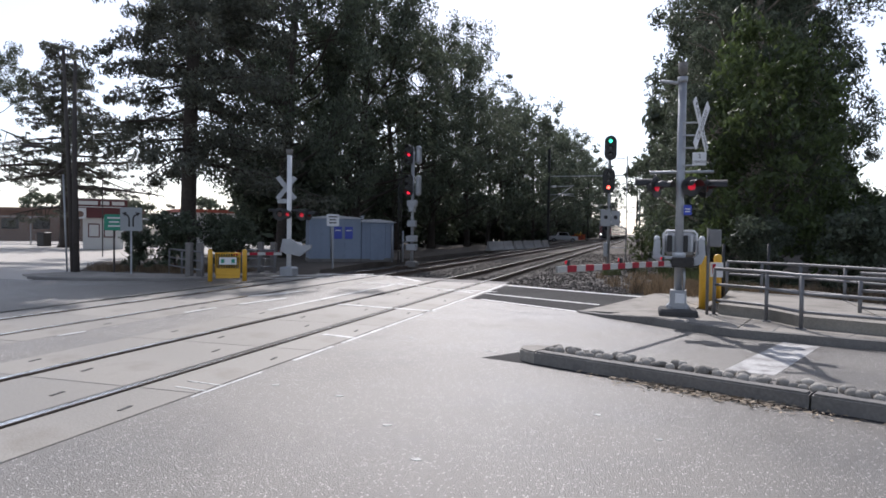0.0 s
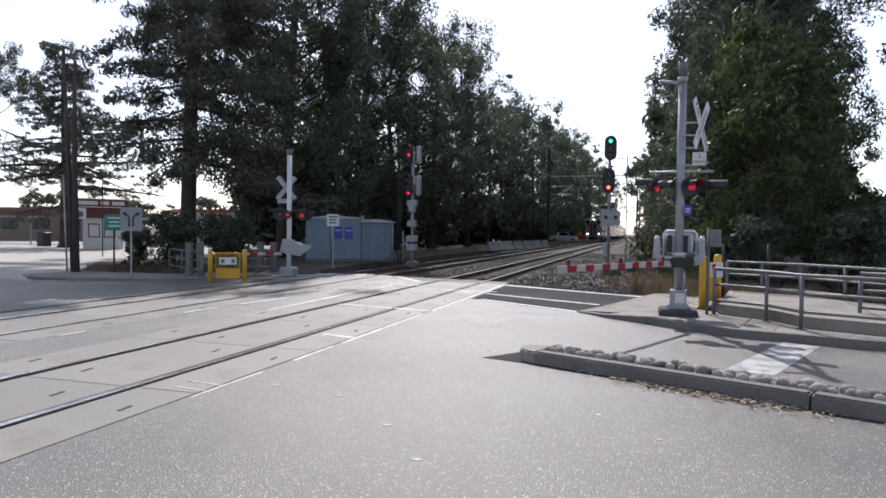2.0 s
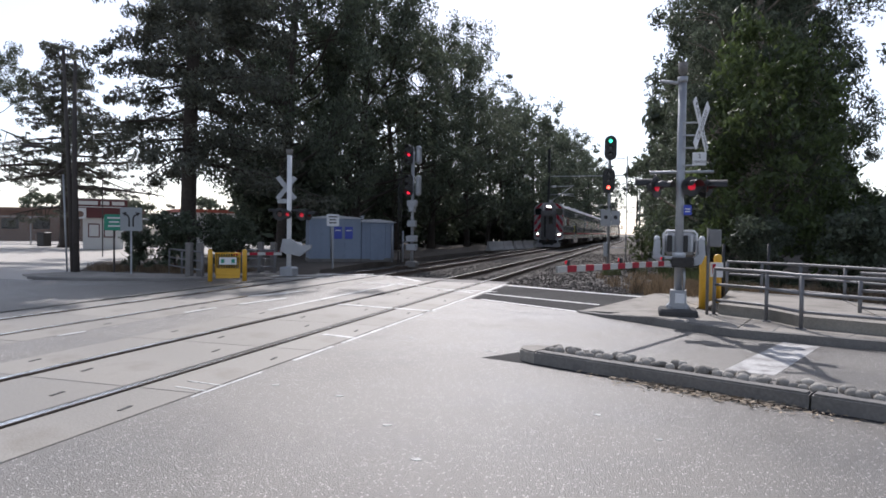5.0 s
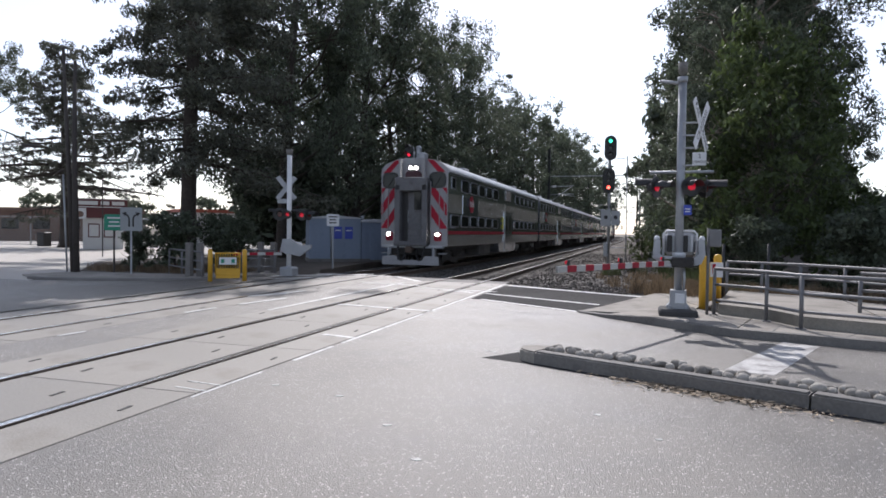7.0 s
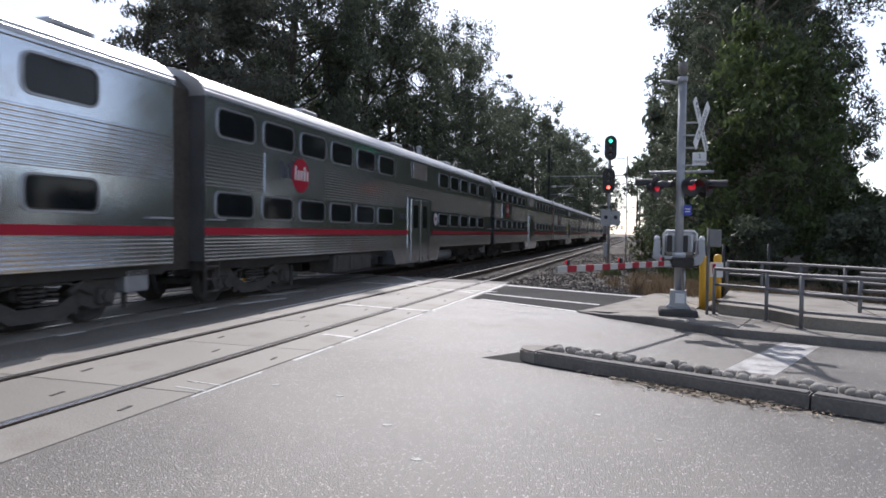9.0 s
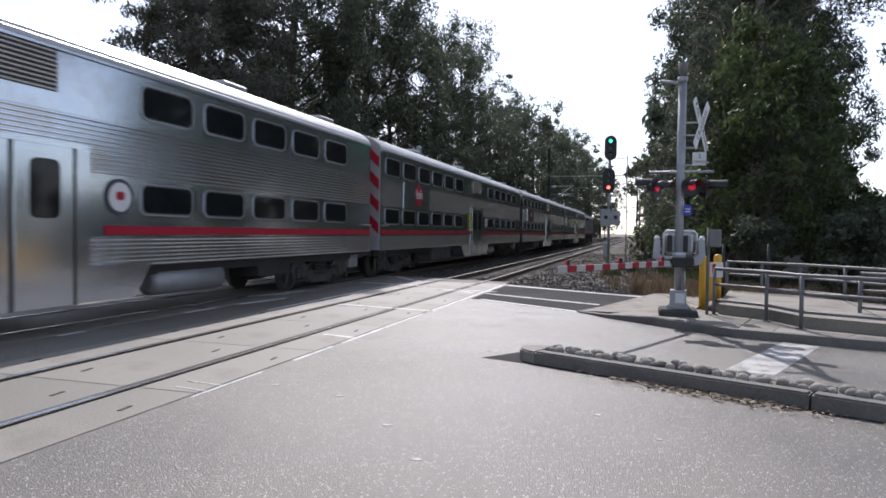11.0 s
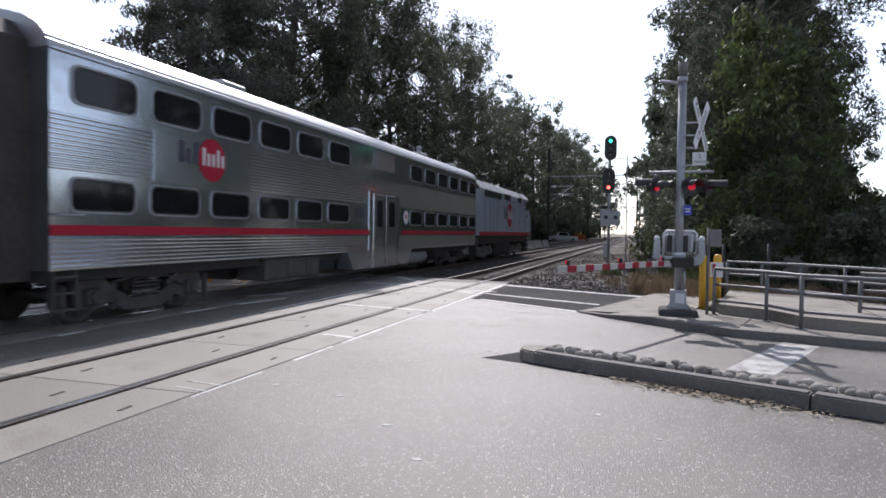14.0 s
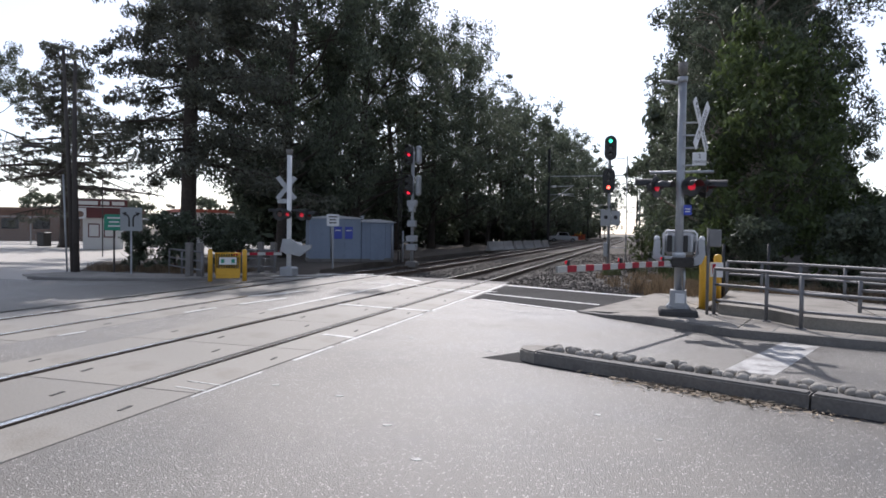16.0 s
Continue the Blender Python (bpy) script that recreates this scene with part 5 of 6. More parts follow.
part("drive_bar", box(B(), -0.2, -0.2, 1.02, 0.62, 0.1, 0.06, 0.01), GALV, gm)
part("drive_bar", box(B(), -0.22, -0.22, 0.86, 0.5, 0.08, 0.07, 0.01), GALV, gm)
part("clamp", cyl(B(), (0, 0, 1.04), (0, 0, 1.12), 0.13, 14), WHITE, gm)
part("base_door", box(B(), 0.03, -0.157, 0.2, 0.18, 0.02, 0.2, 0.008), WHITE, cm, "pale base cover")
jb = part("junction_box", box(B(), 0.7, 0.3, 1.42, 0.24, 0.16, 0.36, 0.02), RAIL_STEEL, cm, "grey junction box")
part("post", cyl(B(), (0.58, 0.3, -0.16), (0.58, 0.3, 1.62), 0.03, 8), RAIL_STEEL, jb)
part("conduit", tube(B(), [(0.1, -0.1, 0.3), (0.11, -0.1, 0.6), (0.09, -0.1, 0.85)], 0.025, 7), GALV, cm)
gate_arm(cm, (-0.2, -0.42), (-1.92, -4.27), 0.915, 0.94, 15)

fm = crossing_mast(-11.82, 20.2, -0.02, "silver crossing mast across the tracks, seen from behind")
part("footing", box(B(), 0, 0, 0.15, 0.5, 0.5, 0.36, 0.06), GALV, fm)
part("mast", cyl(B(), (0, 0, 0), (0, 0, 4.2), 0.085, 14), WHITE, fm, "silver painted pole")
part("bell", tube(B(), [(0, 0, 4.2), (0, 0, 4.24), (0, 0, 4.4)], [0.06, 0.11, 0.12], 12), KERB, fm)
crossbuck(fm, -0.2, 0.14, 3.08, 30, 0.8, True, GALV)
part("sign_plate", box(B(), -0.28, 0.1, 2.62, 0.5, 0.016, 0.16), GALV, fm)
part("cross_arm", cyl(B(), (-0.6, -0.35, 2.28), (0.55, 0.3, 2.28), 0.05, 8), BLACK, fm)
flasher(fm, -0.25, -0.2, 2.15, 30, False, 0.9)
flasher(fm, 0.02, -0.15, 2.14, 25, True, 0.6)
flasher(fm, 0.42, 0.12, 2.13, 25, True, 0.75)
flasher(fm, 0.6, 0.3, 2.15, 80, False, 0.8)
gm = part("gate_mechanism", box(B(), 0.1, 0.1, 0.98, 0.55, 0.36, 0.42, 0.04), WHITE, fm, "silver gate drive case")
bm = prism(B(), [(-0.3, 0.85), (0.45, 0.7), (0.9, 1.0), (0.9, 1.12), (0.5, 1.08), (0.1, 1.3), (-0.2, 1.3)], -0.1, 0.0)
part("counterweight_arm", bm, GALV, gm, "silver counterweight arm")
gate_arm(fm, (-0.2, -0.15), (-1.65, -0.85), 0.78, 0.76, 6)
# ---- signals, huts, signs, fences ----
def oval(w, h, n=10):
    return [(w / 2 * math.cos(a), (h - w) / 2 + w / 2 * math.sin(a)) for a in np.linspace(0, math.pi, n)] + [(w / 2 * math.cos(a), -(h - w) / 2 + w / 2 * math.sin(a)) for a in np.linspace(math.pi, 2 * math.pi, n)]


def signal_head(parent, x, y, z, turn, lenses, h=1.25, w=0.62):
    """An oval backboard with lamps under hoods, facing -y turned by turn degrees, and its case behind."""
    m = pose(x, y, z, 0, 0, turn)
    b = part("signal_head", prism(B(), oval(w, h), 0, 0.03), BLACK, parent, "black oval signal head", m)
    part("case", prism(B(), oval(w * 0.62, h * 0.86), 0.03, 0.3), GALV, b, "grey signal case")
    for k, l in enumerate(lenses):
        zz = (1 - k) * 0.34
        part("lens", cyl(B(), (0, -0.03, zz), (0, 0.0, zz), 0.075, 16), l, b)
        bm = B()
        a = [[bm.verts.new((r * math.cos(radians(t)), yy, zz + r * math.sin(radians(t)))) for t in range(0, 181, 20)] for r, yy in ((0.13, 0.0), (0.13, -0.22), (0.12, -0.22), (0.12, 0.0))]
        for p, q in zip(a, a[1:]):
            for i in range(len(p) - 1):
                bm.faces.new((p[i], p[i + 1], q[i + 1], q[i]))
        part("hood", bm, BLACK, b)


def ladder(parent, x, y, z0, z1, x1, material=GALV, step=0.3):
    l = part("ladder", cyl(B(), (x, y - 0.18, z0), (x, y - 0.18, z1), 0.022, 6), material, parent)
    part("stile", cyl(B(), (x, y + 0.18, z0), (x, y + 0.18, z1), 0.022, 6), material, l)
    z = z0 + 0.2
    me = mesh_of(cyl(B(), (0, -0.18, 0), (0, 0.18, 0), 0.014, 6), "rung", material)
    while z < z1:
        shared("rung", me, l, pose(x, y, z))
        z += step
    for z in np.linspace(z0 + 1.0, z1 - 0.1, 4):
        part("stay", cyl(B(), (x, y, z), (x1, y, z), 0.02, 6), material, parent)


rs = thing("railway_signal", pose(-1.72, 34.0, -0.1), "railway signal mast showing green over red", "railway signal", "railway signals")
part("mast", cyl(B(), (0, 0, 0), (0, 0, 6.4), 0.075, 12), GALV, rs, "silver pole")
part("footing", box(B(), 0, 0, 0.0, 0.6, 0.6, 0.3, 0.04), KERB, rs)
signal_head(rs, 0.03, -0.12, 6.0, 0, (LENS_GREEN, LENS_DARK, LENS_DARK), 1.25, 0.6)
signal_head(rs, -0.03, -0.12, 4.36, 0, (LENS_DARK, LENS_DARK, LENS_RED), 1.28, 0.6)
for x, w in ((-0.14, 0.5), (0.34, 0.42)):
    p = part("number_plate", box(B(), x, -0.14, 2.5, w, 0.02, 0.82 if w > 0.45 else 0.72), GALV, rs, "white plate with a dark mark")
    part("mark", cyl(B(), (x, -0.156, 2.52), (x, -0.15, 2.52), 0.1, 14), BLACK, p)
for k in range(4):
    part("lamp_bracket", box(B(), -0.24 + 0.16 * k, -0.05, 3.06, 0.07, 0.2, 0.14, 0.02), BLACK, rs)
part("case", box(B(), -0.12, -0.02, 0.9, 0.22, 0.3, 0.7, 0.03), GALV, rs)
ladder(rs, 0.85, 0.1, 0.0, 5.6, 0.05)

ls = thing("railway_signal", pose(-10.4, 28.9, -0.05), "railway signal mast with red lamps, seen from the side", "railway signal", "railway signals")
part("mast", cyl(B(), (0, 0, 0), (0, 0, 5.4), 0.075, 12), GALV, ls, "silver pole")
for z, h in ((5.2, 0.95), (3.78, 1.05)):
    signal_head(ls, -0.12, -0.22, z, -8, (LENS_DARK, LENS_SIDE if z > 5 else LENS_DARK, LENS_DARK if z > 5 else LENS_SIDE), h, 0.42)
    part("case", box(B(), 0.3, -0.05, z, 0.24, 0.34, h * 0.9, 0.09), GALV, ls, "white signal case")
for z, s in ((2.95, 0.45), (2.7, 0.3), (2.0, 0.4), (1.3, 0.5), (0.9, 0.5)):
    part("case", box(B(), 0.02, -0.1, z, s, 0.3, 0.3, 0.03), GALV, ls, "grey junction box")
part("footing", box(B(), 0, 0, 0.1, 0.5, 0.5, 0.3, 0.04), KERB, ls)
ladder(ls, -0.62, 0.0, 0.1, 5.0, 0.0, BLACK)

HUT = mat("hut_paint", (0.21, 0.26, 0.345), 0.55, vary=0.12, big=0.8, fine=14, bump=0.08, stain=(0.16, 0.2, 0.26), stain_at=0.6)
HUTROOF = mat("hut_roof", (0.5, 0.52, 0.55), 0.5, vary=0.15, big=0.8, fine=12, bump=0.08)


def hut(x, y, turn, w, d, h, label):
    """A metal relay hut with its front corner at x, y; front w along local x."""
    c = thing("relay_hut", pose(x, y, -0.03, 0, 0, turn), label, "relay hut", "relay huts")
    part("plinth", box(B(), w / 2, d / 2, 0.08, w + 0.06, d + 0.06, 0.18), KERB, c)
    me = mesh_of(box(B(), 0, 0, h / 2, 0.02, 0.02, h - 0.1, 0.004), "rib", HUT)
    part("wall", box(B(), w / 2, d / 2, h / 2 + 0.05, w, d, h - 0.1), HUT, c, "blue-grey metal wall")
    o = [(-0.08, h), (w + 0.08, h), (w + 0.08, h + 0.05), (w / 2, h + 0.17), (-0.08, h + 0.05)]
    part("roof", prism(B(), o, -0.1, d + 0.1), HUTROOF, c, "shallow metal roof")
    for k in range(int(w / 0.4)):
        shared("rib", me, c, pose(0.2 + k * 0.4, -0.005, 0.02))
    return c


h1 = hut(-16.2, 29.65, 33, 2.62, 2.4, 2.22, "pale blue metal relay hut with blue notices")
for k, x in enumerate((1.45, 2.0)):
    n_ = part("notice", box(B(), x, -0.03, 1.5, 0.4, 0.02, 0.62), SIGNBLUE, h1, "blue notice board")
    part("bar", box(B(), x, -0.045, 1.62, 0.28, 0.008, 0.06), WHITE, n_)
part("conduit", tube(B(), [(1.1, -0.06, 0.2), (1.1, -0.06, 1.6), (1.1, -0.06, 1.9)], 0.04, 7), GALV, h1)
h2 = hut(-13.95, 31.1, 52, 1.9, 1.8, 2.06, "blue-grey metal relay hut beside a larger one")
part("door", box(B(), 0.9, -0.02, 1.05, 0.85, 0.04, 1.9, 0.01), HUT, h2, "flush metal door")
part("roof_vent", cyl(B(), (0.5, 0.9, 2.1), (0.5, 0.9, 2.42), 0.08, 10), GALV, h2)
for x, y, h in ((-12.75, 32.3, 1.9), (-12.4, 33.0, 1.6)):
    tagged(part("marker_post", cyl(B(), (x, y, -0.05), (x, y, h), 0.05, 8), GALV), "short grey marker post beside the hut", "marker post", "marker posts")


# white sign face greyed: the shade on its backlit side is in the colour
SHADED_SIGN = mat("shaded_white_sign", (0.27, 0.29, 0.3), 0.5, vary=0.1, bump=0.02)


def signpost(x, y, h, w, sh, material, label, marks="", turn=40, wood=False):
    s = thing("road_sign", pose(x, y, -0.03, 0, 0, turn), label, "road sign", "road signs")
    part("post", box(B(), 0, 0.03, h / 2, 0.06, 0.05, h, 0.008), POLE if wood else GALV, s)
    f = part("sign_face", prism(B(), rounded(w, sh, 0.05, 3), -0.012, 0.006), material, s, m=pose(0, 0, h - sh / 2))
    if marks == "bars":
        for k, ww in enumerate((0.7, 0.5, 0.6)):
            part("bar", box(B(), 0, -0.016, sh * (0.28 - 0.25 * k), w * ww, 0.006, sh * 0.1), WHITE if material is GREEN else BLACK, f)
    if marks == "arrows":
        for sx in (-1, 1):
            part("arrow", tube(B(), [(sx * 0.06, -0.015, -sh * 0.32), (sx * 0.06, -0.015, 0.02), (sx * 0.1, -0.015, sh * 0.15), (sx * 0.2, -0.015, sh * 0.22)], 0.024, 5), BLACK, f)
            part("arrow_head", prism(B(), [(sx * 0.18, sh * 0.12), (sx * 0.28, sh * 0.27), (sx * 0.13, sh * 0.3)], -0.02, -0.012), BLACK, f)
    return s


signpost(-12.5, 24.9, 2.3, 0.52, 0.5, WHITE, "small white notice on a post before the hut", "bars", 20)
signpost(-17.62, 18.38, 2.08, 0.62, 0.56, GREEN, "green street sign with white bars on a post", "bars", 44, True)
signpost(-16.33, 17.77, 2.3, 0.66, 0.78, SHADED_SIGN, "white lane sign with two black arrows", "arrows", 42)
signpost(-27.8, 28.2, 4.4, 0.1, 0.1, BLACK, "tall thin dark post in the lot", "", 44, True)

# yellow pedestrian gate and the fence on the far side
yg = thing("pedestrian_gate", pose(-12.55, 16.85, 0, 0, 0, 36), "yellow barred pedestrian gate with a small sign", "gate")
for x in (0, 1.0):
    part("post", tube(B(), [(x, 0, 0), (x, 0, 0.93), (x, 0, 0.97), (x, 0, 0.98)], [0.07, 0.07, 0.05, 0.01], 12), YELLOW, yg)
part("gate_frame", tube(B(), [(0.16, 0, 0.2), (0.16, 0, 0.86), (0.86, 0, 0.86), (0.86, 0, 0.2), (0.16, 0, 0.2)], 0.025, 7), YELLOW, yg)
part("kick_panel", box(B(), 0.51, 0, 0.24, 0.7, 0.02, 0.3), YELLOW, yg)
me = mesh_of(cyl(B(), (0, 0, 0.3), (0, 0, 0.86), 0.012, 6), "bar", YELLOW)
for k in range(9):
    shared("bar", me, yg, pose(0.22 + k * 0.073, 0, 0))
sg = part("sign", box(B(), 0.51, -0.03, 0.62, 0.5, 0.014, 0.22), WHITE, yg, "white sign with green marks")
for k in range(2):
    part("bar", box(B(), 0.36 + 0.3 * k, -0.04, 0.62, 0.1, 0.006, 0.12), GREEN, sg)
railing([(-16.2, 19.45), (-14.9, 18.5), (-13.25, 17.4)], "grey pipe railing behind the pavement", 0.0, 0.82, "far railings")
railing([(-13.5, 19.9), (-13.0, 20.2), (-12.5, 20.4)], "short grey pipe railing by the boom", 0.0, 0.8, "far railings")
for x, y in ((-14.05, 17.8), (-13.75, 17.95), (-13.2, 20.6), (-12.8, 20.8)):
    tagged(part("pedestal", box(B(), x, y, 0.56, 0.2, 0.18, 1.16, 0.02), KERB), "grey steel equipment pedestal on the pavement", "pedestal", "pedestals")
tagged(part("pavement", prism(B(), [(-12.45, 19.55), (-13.25, 16.95), (-15.6, 15.65), (-17.9, 15.35), (-19.2, 16.2), (-19.0, 18.0), (-15.0, 18.6), (-13.6, 21.5), (-12.3, 21.5), (-12.0, 20.6)], -0.3, 0.05, "xy"), CONCRETE),
       "pale concrete corner pavement in tree shade", "pavement", "", "structure")
tagged(part("kerb", tube(B(), [(-12.4, 19.55, 0.0), (-13.2, 16.95, 0.0), (-15.6, 15.62, 0.0), (-17.95, 15.35, 0.0)], 0.08, 6), KERB), "grey concrete kerb of the far corner", "kerb", "", "structure")

# utility poles
up = thing("utility_pole", pose(-18.75, 17.8, 0), "two weathered wooden utility poles bolted together", "utility pole")
part("pole", tube(B(), [(-0.06, 0, 0), (-0.42, -0.05, 7.75)], [0.085, 0.05], 10), POLE, up)
part("pole", tube(B(), [(0.06, 0.02, 0), (-0.02, 0.02, 4), (0.02, 0.02, 7.3)], [0.11, 0.085, 0.05], 10), POLE, up, "darker pole")
part("conduit", tube(B(), [(-0.2, -0.12, 0), (-0.4, -0.08, 3.4)], 0.03, 6), GALV, up, "pale conduit")
sl = thing("street_lamp", pose(-41.0, 29.5, 0), "grey street lamp with a long arm", "street lamp")
part("pole", cyl(B(), (0, 0, 0), (0, 0, 7.0), 0.09, 10), GALV, sl)
part("arm", tube(B(), [(0, 0, 6.9), (1.5, 1.5, 6.85), (2.9, 2.9, 6.8)], 0.05, 7), GALV, sl)
part("luminaire", box(B(), 0, 0, 0, 1.0, 0.35, 0.2, 0.06), BLACK, sl, m=pose(3.1, 3.1, 6.78, 0, 0, 45))

# lot: ticket booth, low buildings, wire fence
BOOTH = mat("booth_wall", (0.6, 0.6, 0.58), 0.6, vary=0.08, big=0.5, fine=12, bump=0.05)
BROWN = mat("brown_wall", (0.16, 0.105, 0.085), 0.8, vary=0.2, big=0.3, fine=10, bump=0.2)
MAROON = mat("maroon_trim", (0.09, 0.02, 0.022), 0.6, vary=0.15, big=1, fine=20, bump=0.05)
TILE = mat("red_roof", (0.33, 0.09, 0.06), 0.8, vary=0.2, big=0.6, fine=10, bump=0.3)
bo = thing("ticket_booth", pose(-38.2, 36.9, 0, 0, 0, 45), "white ticket booth under a maroon sign board", "booth")
part("wall", box(B(), 1.35, 1.2, 1.15, 2.6, 2.4, 2.3), BOOTH, bo, "white painted wall")
part("fascia", box(B(), 1.2, 1.0, 2.62, 3.2, 2.9, 0.75), MAROON, bo, "dark maroon band")
part("roof", box(B(), 1.3, 1.1, 3.02, 3.5, 3.0, 0.1), BROWN, bo)
sb = part("sign_board", box(B(), 1.25, -0.45, 3.3, 3.3, 0.12, 0.62), MAROON, bo, "maroon sign board in a white frame")
for z in (3.02, 3.6):
    part("frame", box(B(), 1.25, -0.52, z, 3.3, 0.04, 0.06), BOOTH, sb)
for k, (x, w) in enumerate(((0.4, 1.2), (1.45, 0.55), (2.3, 0.8))):
    part("bar", box(B(), x, -0.52, 3.3, w, 0.02, 0.26), BOOTH, sb, "pale bar")
ws = part("sign", box(B(), -0.1, -0.47, 2.55, 0.75, 0.06, 0.75), WHITE, bo, "white sign with a dark mark")
part("mark", cyl(B(), (-0.1, -0.52, 2.5), (-0.1, -0.5, 2.5), 0.22, 12), BROWN, ws)
for x in (0.75, 1.75):
    w = part("window", box(B(), x, -0.02, 1.35, 0.75, 0.05, 1.0), MAROON, bo, "booth window in a dark frame")
    part("pane", box(B(), x, -0.05, 1.35, 0.6, 0.03, 0.84), BOOTH, w)


def low_building(x, y, turn, w, d, h, wall, roof, label, openings):
    b = thing("building", pose(x, y, -0.05, 0, 0, turn), label, "building", "far buildings")
    part("wall", box(B(), w / 2, d / 2, h / 2, w, d, h), wall, b)
    part("roof", prism(B(), [(-0.3, h), (w + 0.3, h), (w + 0.2, h + 0.35), (-0.2, h + 0.35)], -0.4, d + 0.3), roof, b)
    me = mesh_of(box(B(), 0, -0.02, 0, w / openings * 0.55, 0.08, h * 0.35), "window", PANE)
    fr = mesh_of(box(B(), 0, -0.01, 0, w / openings * 0.62, 0.06, h * 0.43), "window", wall)
    for k in range(openings):
        f = shared("window", fr, b, pose(w * (k + 0.5) / openings, 0, h * 0.58))
        shared("pane", me, f, pose(0, -0.03, 0))
    return b


low_building(-74, 44, 47, 26, 10, 3.3, BROWN, BROWN, "long low brown school building beyond the lot", 9)
low_building(-48.5, 60, 50, 13, 9, 3.4, BOOTH, TILE, "low pale building with a red roof edge", 5)
low_building(-44, 74, 40, 18, 9, 3.6, BOOTH, TILE, "low pale building partly hidden by trees", 6)
WIRE = mat("wire_mesh", (0.3, 0.31, 0.31), 0.6, metal=0.5, vary=0.1, bump=0)


def wire_fence(a, b, h, label):
    a, b = Vector((*a, 0)), Vector((*b, 0))
    L, d = (b - a).length, (b - a).normalized()
    f = thing("wire_fence", pose(0, 0, 0), label, "fence")
    n = int(L / 3)
    me = mesh_of(cyl(B(), (0, 0, 0), (0, 0, h), 0.04, 6), "post", GALV)
    for k in range(n + 1):
        q = a + d * L * k / n
        shared("post", me, f, pose(q.x, q.y, 0))
    for z in (0.1, h):
        part("rail", cyl(B(), (a.x, a.y, z), (b.x, b.y, z), 0.025, 6), GALV, f)
    bm = B()
    s = 0.0
    while s < L:
        for sg in (-1, 1):
            p, q = a + d * s, a + d * min(L, max(0, s + sg * h))
            v = [bm.verts.new((p.x, p.y, 0.05)), bm.verts.new((q.x, q.y, h)), bm.verts.new((q.x + d.x * 0.014, q.y + d.y * 0.014, h)), bm.verts.new((p.x + d.x * 0.014, p.y + d.y * 0.014, 0.05))]
            bm.faces.new(v)
        s += 0.13
    tagged(part("wire", bm, WIRE, f), kind="stuff")


wire_fence((-62, 33), (-40.5, 47), 2.4, "tall grey chain-link fence round the school lot")
wire_fence((-36, 40), (-26, 62), 2.2, "tall grey chain-link fence under the trees")
bench = thing("litter_bin", pose(-46.3, 41.0, 0), "square dark litter bin by the fence", "litter bin")
part("body", box(B(), 0, 0, 0.5, 0.75, 0.75, 1.0, 0.05), BLACK, bench)
part("lid", box(B(), 0, 0, 1.05, 0.8, 0.8, 0.12, 0.04), BLACK, bench)

# along the track in the distance
KR = mat("barrier_concrete", (0.36, 0.355, 0.345), 0.85, vary=0.15, big=0.8, fine=20, bump=0.2, per_object=0.1)
o = [(-0.3, 0), (0.3, 0), (0.3, 0.08), (0.14, 0.35), (0.08, 0.81), (-0.08, 0.81), (-0.14, 0.35), (-0.3, 0.08)]
kb = tagged(part("concrete_barrier", prism(B(), o, -1.45, 1.45), KR), "grey concrete road barrier beside the track", "barrier", "concrete barriers")
kb.matrix_basis = pose(-12.9, 58.2, -0.05, 0, 0, -14)
for k in range(1, 6):
    copy_thing(kb, pose(-12.9 + 0.42 * k, 58.2 + 3.3 * k, -0.05, 0, 0, -8 + 3 * (k % 3)))


def catenary_pole(x, y, h, reach):
    c = thing("catenary_mast", pose(x, y, -0.2), "dark steel catenary mast with a bracket arm", "catenary mast", "catenary masts")
    part("mast", box(B(), 0, 0, h / 2, 0.32, 0.32, h, 0.02), BLACK, c)
    part("footing", cyl(B(), (0, 0, 0), (0, 0, 0.5), 0.45, 12), KERB, c)
    for z in (0, 1.1):
        part("bracket_arm", cyl(B(), (0, 0, h * 0.61 - z), (reach, 0, h * 0.61 + 0.1 - z), 0.06, 7), GALV, c)
    part("brace", cyl(B(), (0, 0, h * 0.61 - 2.2), (reach * 0.95, 0, h * 0.61 + 0.1), 0.05, 7), GALV, c)
    part("steady_arm", cyl(B(), (reach * 0.5, 0, h * 0.61 - 1.05), (reach * 1.05, 0, h * 0.61 - 1.35), 0.045, 6), GALV, c)
    for f in (0.2, 0.28):
        part("insulator", cyl(B(), (reach * f - 0.25, 0, h * 0.61), (reach * f + 0.05, 0, h * 0.61 + 0.04), 0.14, 10), WHITE, c)


for x, y, h, r in ((-12.6, 90, 13.3, 3.4), (-12.9, 160, 14.0, 3.4), (-12.9, 230, 14.0, 3.4)):
    catenary_pole(x, y, h, r)
for x, y, h, r in ((-1.6, 150, 12.5, -3.2), (-1.4, 220, 12.5, -3.2)):
    catenary_pole(x, y, h, r)
pb = thing("portal_beam", pose(0, 92, 0), "thin steel beam spanning the tracks between masts", "portal beam")
part("beam", box(B(), -6.6, 0, 9.5, 12.0, 0.1, 0.12), GALV, pb)
part("mast", cyl(B(), (-0.7, 0, -0.2), (-0.7, 0, 9.6), 0.07, 8), GALV, pb)
tk = thing("pickup_truck", pose(-14.3, 122, -0.1, 0, 0, 12), "white pickup truck parked beside the track", "truck")
part("body", prism(B(), [(-2.6, 0.45), (2.6, 0.45), (2.6, 1.1), (1.2, 1.15), (0.7, 1.85), (-0.9, 1.85), (-1.2, 1.2), (-2.6, 1.15)], -0.95, 0.95), WHITE, tk)
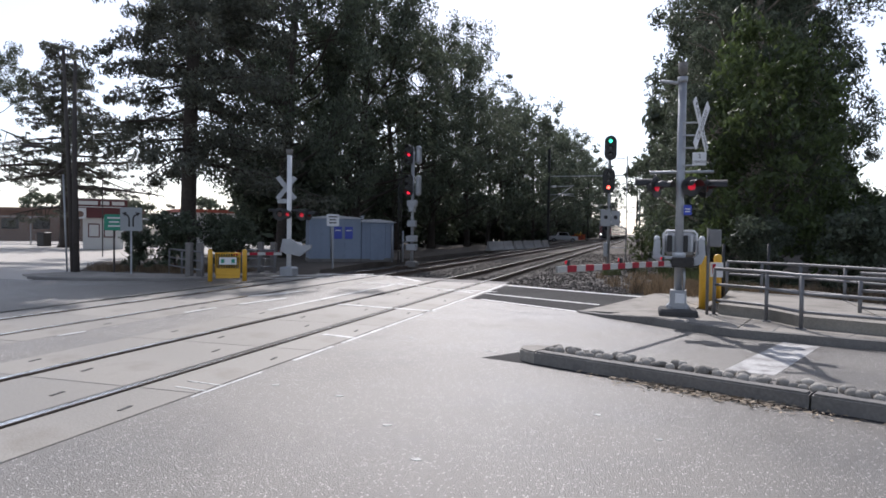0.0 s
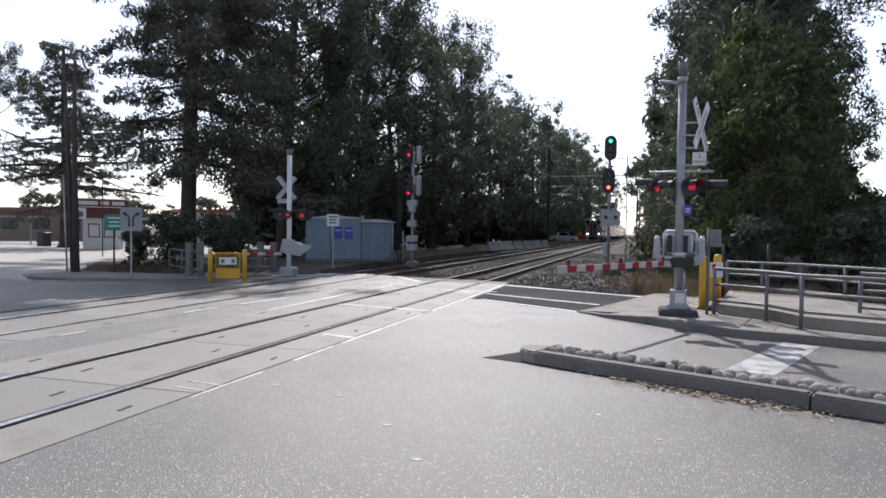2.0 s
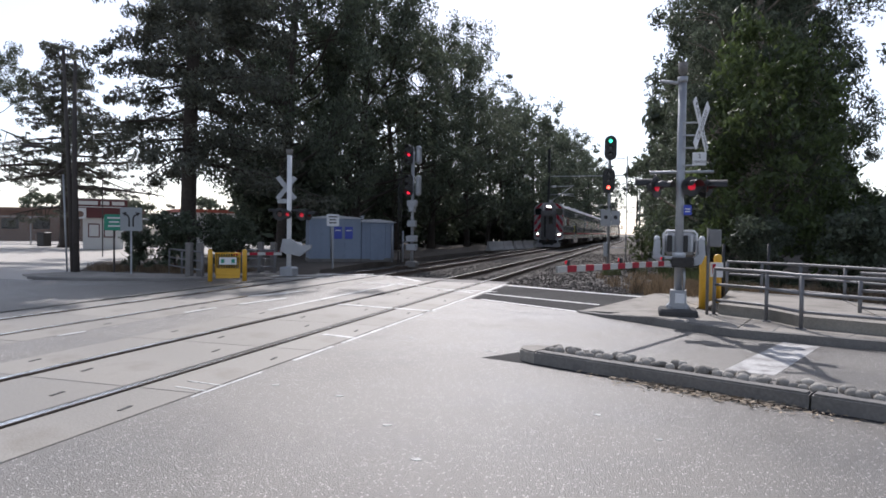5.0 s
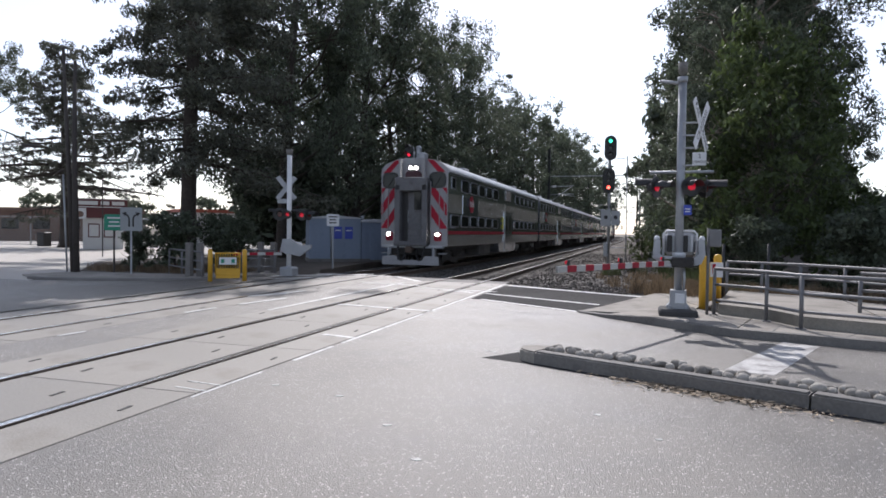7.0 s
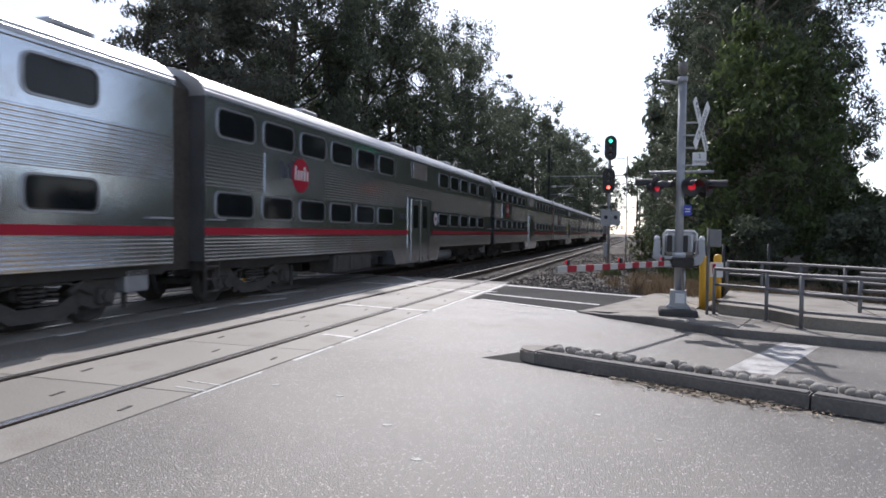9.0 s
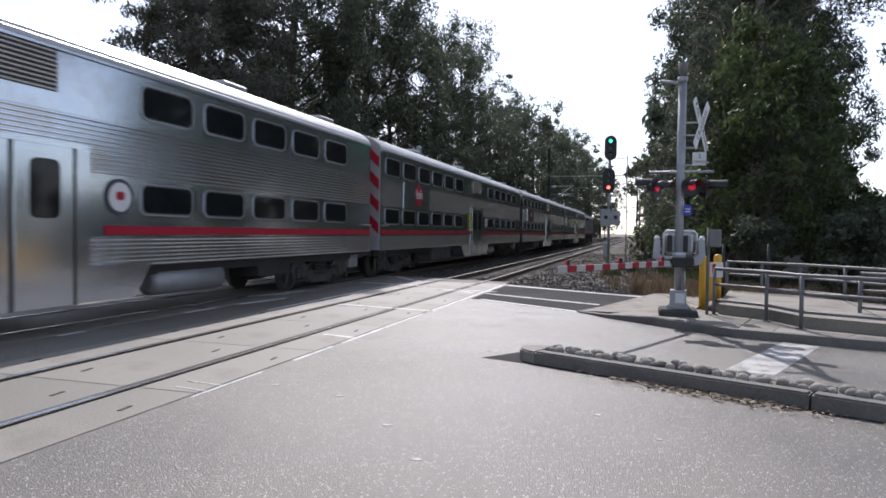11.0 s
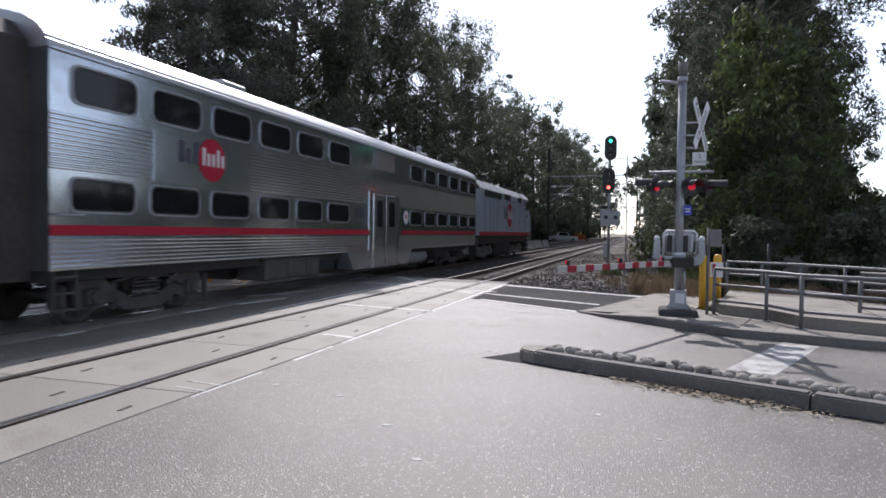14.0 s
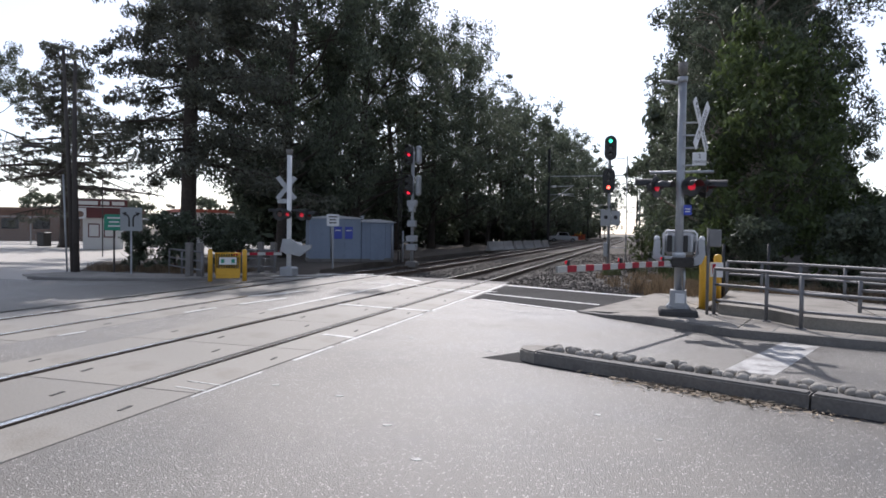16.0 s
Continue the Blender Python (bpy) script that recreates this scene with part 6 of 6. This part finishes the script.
part("windscreen", prism(B(), [(-0.85, 1.25), (0.95, 1.25), (0.6, 1.78), (-0.8, 1.78)], -0.97, -0.93), PANE, tk)
for x in (-1.7, 1.7):
    w = part("wheel", cyl(B(), (x, -0.98, 0.38), (x, 0.98, 0.38), 0.38, 16), BLACK, tk)
    part("rim", cyl(B(), (x, -0.99, 0.38), (x, -0.985, 0.38), 0.2, 12), GALV, w)
ORANGE = mat("orange_mesh", (0.75, 0.13, 0.05), 0.7, vary=0.2, big=1, fine=30, bump=0.05)
of = thing("orange_safety_fence", pose(0, 150, 0), "orange plastic safety fence on short stakes", "fence")
for k in range(7):
    part("stake", cyl(B(), (-18 + k * 0.9, 0, -0.05), (-18 + k * 0.9, 0, 1.35), 0.04, 6), BLACK, of)
for k in range(9):
    part("band", box(B(), -15.3, 0, 0.18 + k * 0.13, 5.4, 0.02, 0.09), ORANGE, of)
ye = thing("excavator", pose(-18.5, 185, -0.03, 0, 0, 20), "yellow digging machine beside the track", "excavator")
part("track_frame", box(B(), 0, 0, 0.45, 3.6, 2.4, 0.85, 0.2), BLACK, ye)
part("cabin", box(B(), -0.4, -0.4, 1.75, 1.5, 1.2, 1.6, 0.1), YELLOW, ye)
part("engine_cover", box(B(), 0.9, 0, 1.5, 1.5, 2.2, 1.1, 0.12), YELLOW, ye)
part("arm", tube(B(), [(-1.0, 0.5, 1.4), (-2.6, 0.5, 3.3), (-4.2, 0.5, 2.2), (-4.4, 0.5, 0.6)], [0.25, 0.22, 0.16, 0.2], 8), YELLOW, ye)
tagged(part("relay_case", box(B(), 0.6, 37.0, 0.4, 0.7, 0.6, 0.95, 0.03), GALV), "grey metal relay case beside the signal", "relay case")

# dry grass and weeds beside the track and the pavement
rg = np.random.default_rng(12)
def grass(name, n, area, h, material, label):
    V, F = [], []
    for k in range(n):
        x, y = area(rg)
        a, l, w = rg.uniform(0, 6.28), h * rg.uniform(0.4, 1.2), 0.008
        bx, by = math.cos(a) * l * 0.45, math.sin(a) * l * 0.45
        o = len(V)
        V += [(x - w, y, -0.06), (x + w, y, -0.06), (x + bx * 0.5 + w * 0.6, y + by * 0.5, l * 0.6), (x + bx, y + by, l), (x + bx * 0.5 - w * 0.6, y + by * 0.5, l * 0.6)]
        F.append((o, o + 1, o + 2, o + 3, o + 4))
    me = bpy.data.meshes.new(name)
    me.from_pydata(V, [], F)
    me.materials.append(material)
    tagged(new(name, me), label, "grass", "", "stuff")


STRAW = mat("dry_grass", (0.17, 0.125, 0.078), 0.8, vary=0.35, fine=20, bump=0, per_island=0.5, translucent=0.25)
WEED = mat("green_weed", (0.06, 0.075, 0.03), 0.7, vary=0.35, fine=20, bump=0, per_island=0.5, translucent=0.25)


def tufts(cx, cy, sx, sy, n, seed):
    gg = np.random.default_rng(seed)
    c = np.stack((gg.normal(cx, sx, n), gg.normal(cy, sy, n)), 1)
    def pick(r):
        q = c[r.integers(n)]
        return q[0] + r.normal(0, 0.12), q[1] + r.normal(0, 0.12)
    return pick


grass("dry_grass", 4500, tufts(1.1, 18.6, 0.45, 0.8, 50, 1), 0.38, STRAW, "tall dry straw grass behind the mast")
grass("dry_grass", 900, tufts(0.2, 23.0, 0.7, 2.5, 30, 2), 0.2, STRAW, "sparse dry grass on the gravel")
grass("green_weeds", 4000, tufts(2.0, 27.0, 1.2, 3.5, 60, 3), 0.3, WEED, "green weeds below the trees")
grass("dry_grass", 3000, tufts(4.5, 19.0, 2.0, 1.2, 60, 4), 0.3, STRAW, "dry grass beyond the railing")
grass("dry_grass", 2500, tufts(-16.5, 20.2, 1.8, 0.6, 50, 5), 0.28, STRAW, "dry grass under the shrubs")

# a red car parked at the lot's edge
car = thing("car", pose(-27.85, 19.5, 0, 0, 0, 40), "red hatchback parked at the edge of the lot", "car")
CARRED = mat("red_car_paint", (0.45, 0.02, 0.02), 0.25, vary=0.08, big=1, fine=10, bump=0)
part("body", prism(B(), [(-2.1, 0.3), (1.95, 0.3), (2.0, 0.75), (1.7, 0.95), (0.9, 1.0), (0.3, 1.42), (-1.3, 1.45), (-1.95, 1.0), (-2.1, 0.8)], -0.85, 0.85), CARRED, car)
part("side_window", prism(B(), [(-1.5, 1.0), (0.7, 1.0), (0.2, 1.36), (-1.2, 1.38)], -0.87, 0.87), PANE, car)
for x in (-1.3, 1.3):
    for s in (-1, 1):
        w = part("wheel", cyl(B(), (x, s * 0.7, 0.32), (x, s * 0.88, 0.32), 0.32, 18), BLACK, car)
        part("rim", cyl(B(), (x, s * 0.885, 0.32), (x, s * 0.89, 0.32), 0.2, 14), GALV, w)
for s in (-0.6, 0.6):
    part("tail_lamp", box(B(), 1.99, s, 0.78, 0.04, 0.3, 0.14, 0.01), RED, car)
# ---- what moves ----
def motions():
    for i, c in enumerate(cars):
        walk(c, [(t, pose(XF, SPEED * (T0 - t) + CAR * i, 0)) for t in range(17)])
    # the wheels roll: the train goes towards -y
    for w, y, r in wheelsets:
        step = math.degrees(SPEED / FPS / r)
        walk(w, [(k / FPS, pose(0, y, r, step * k)) for k in range(int(16 * FPS) + 1)])


motions()
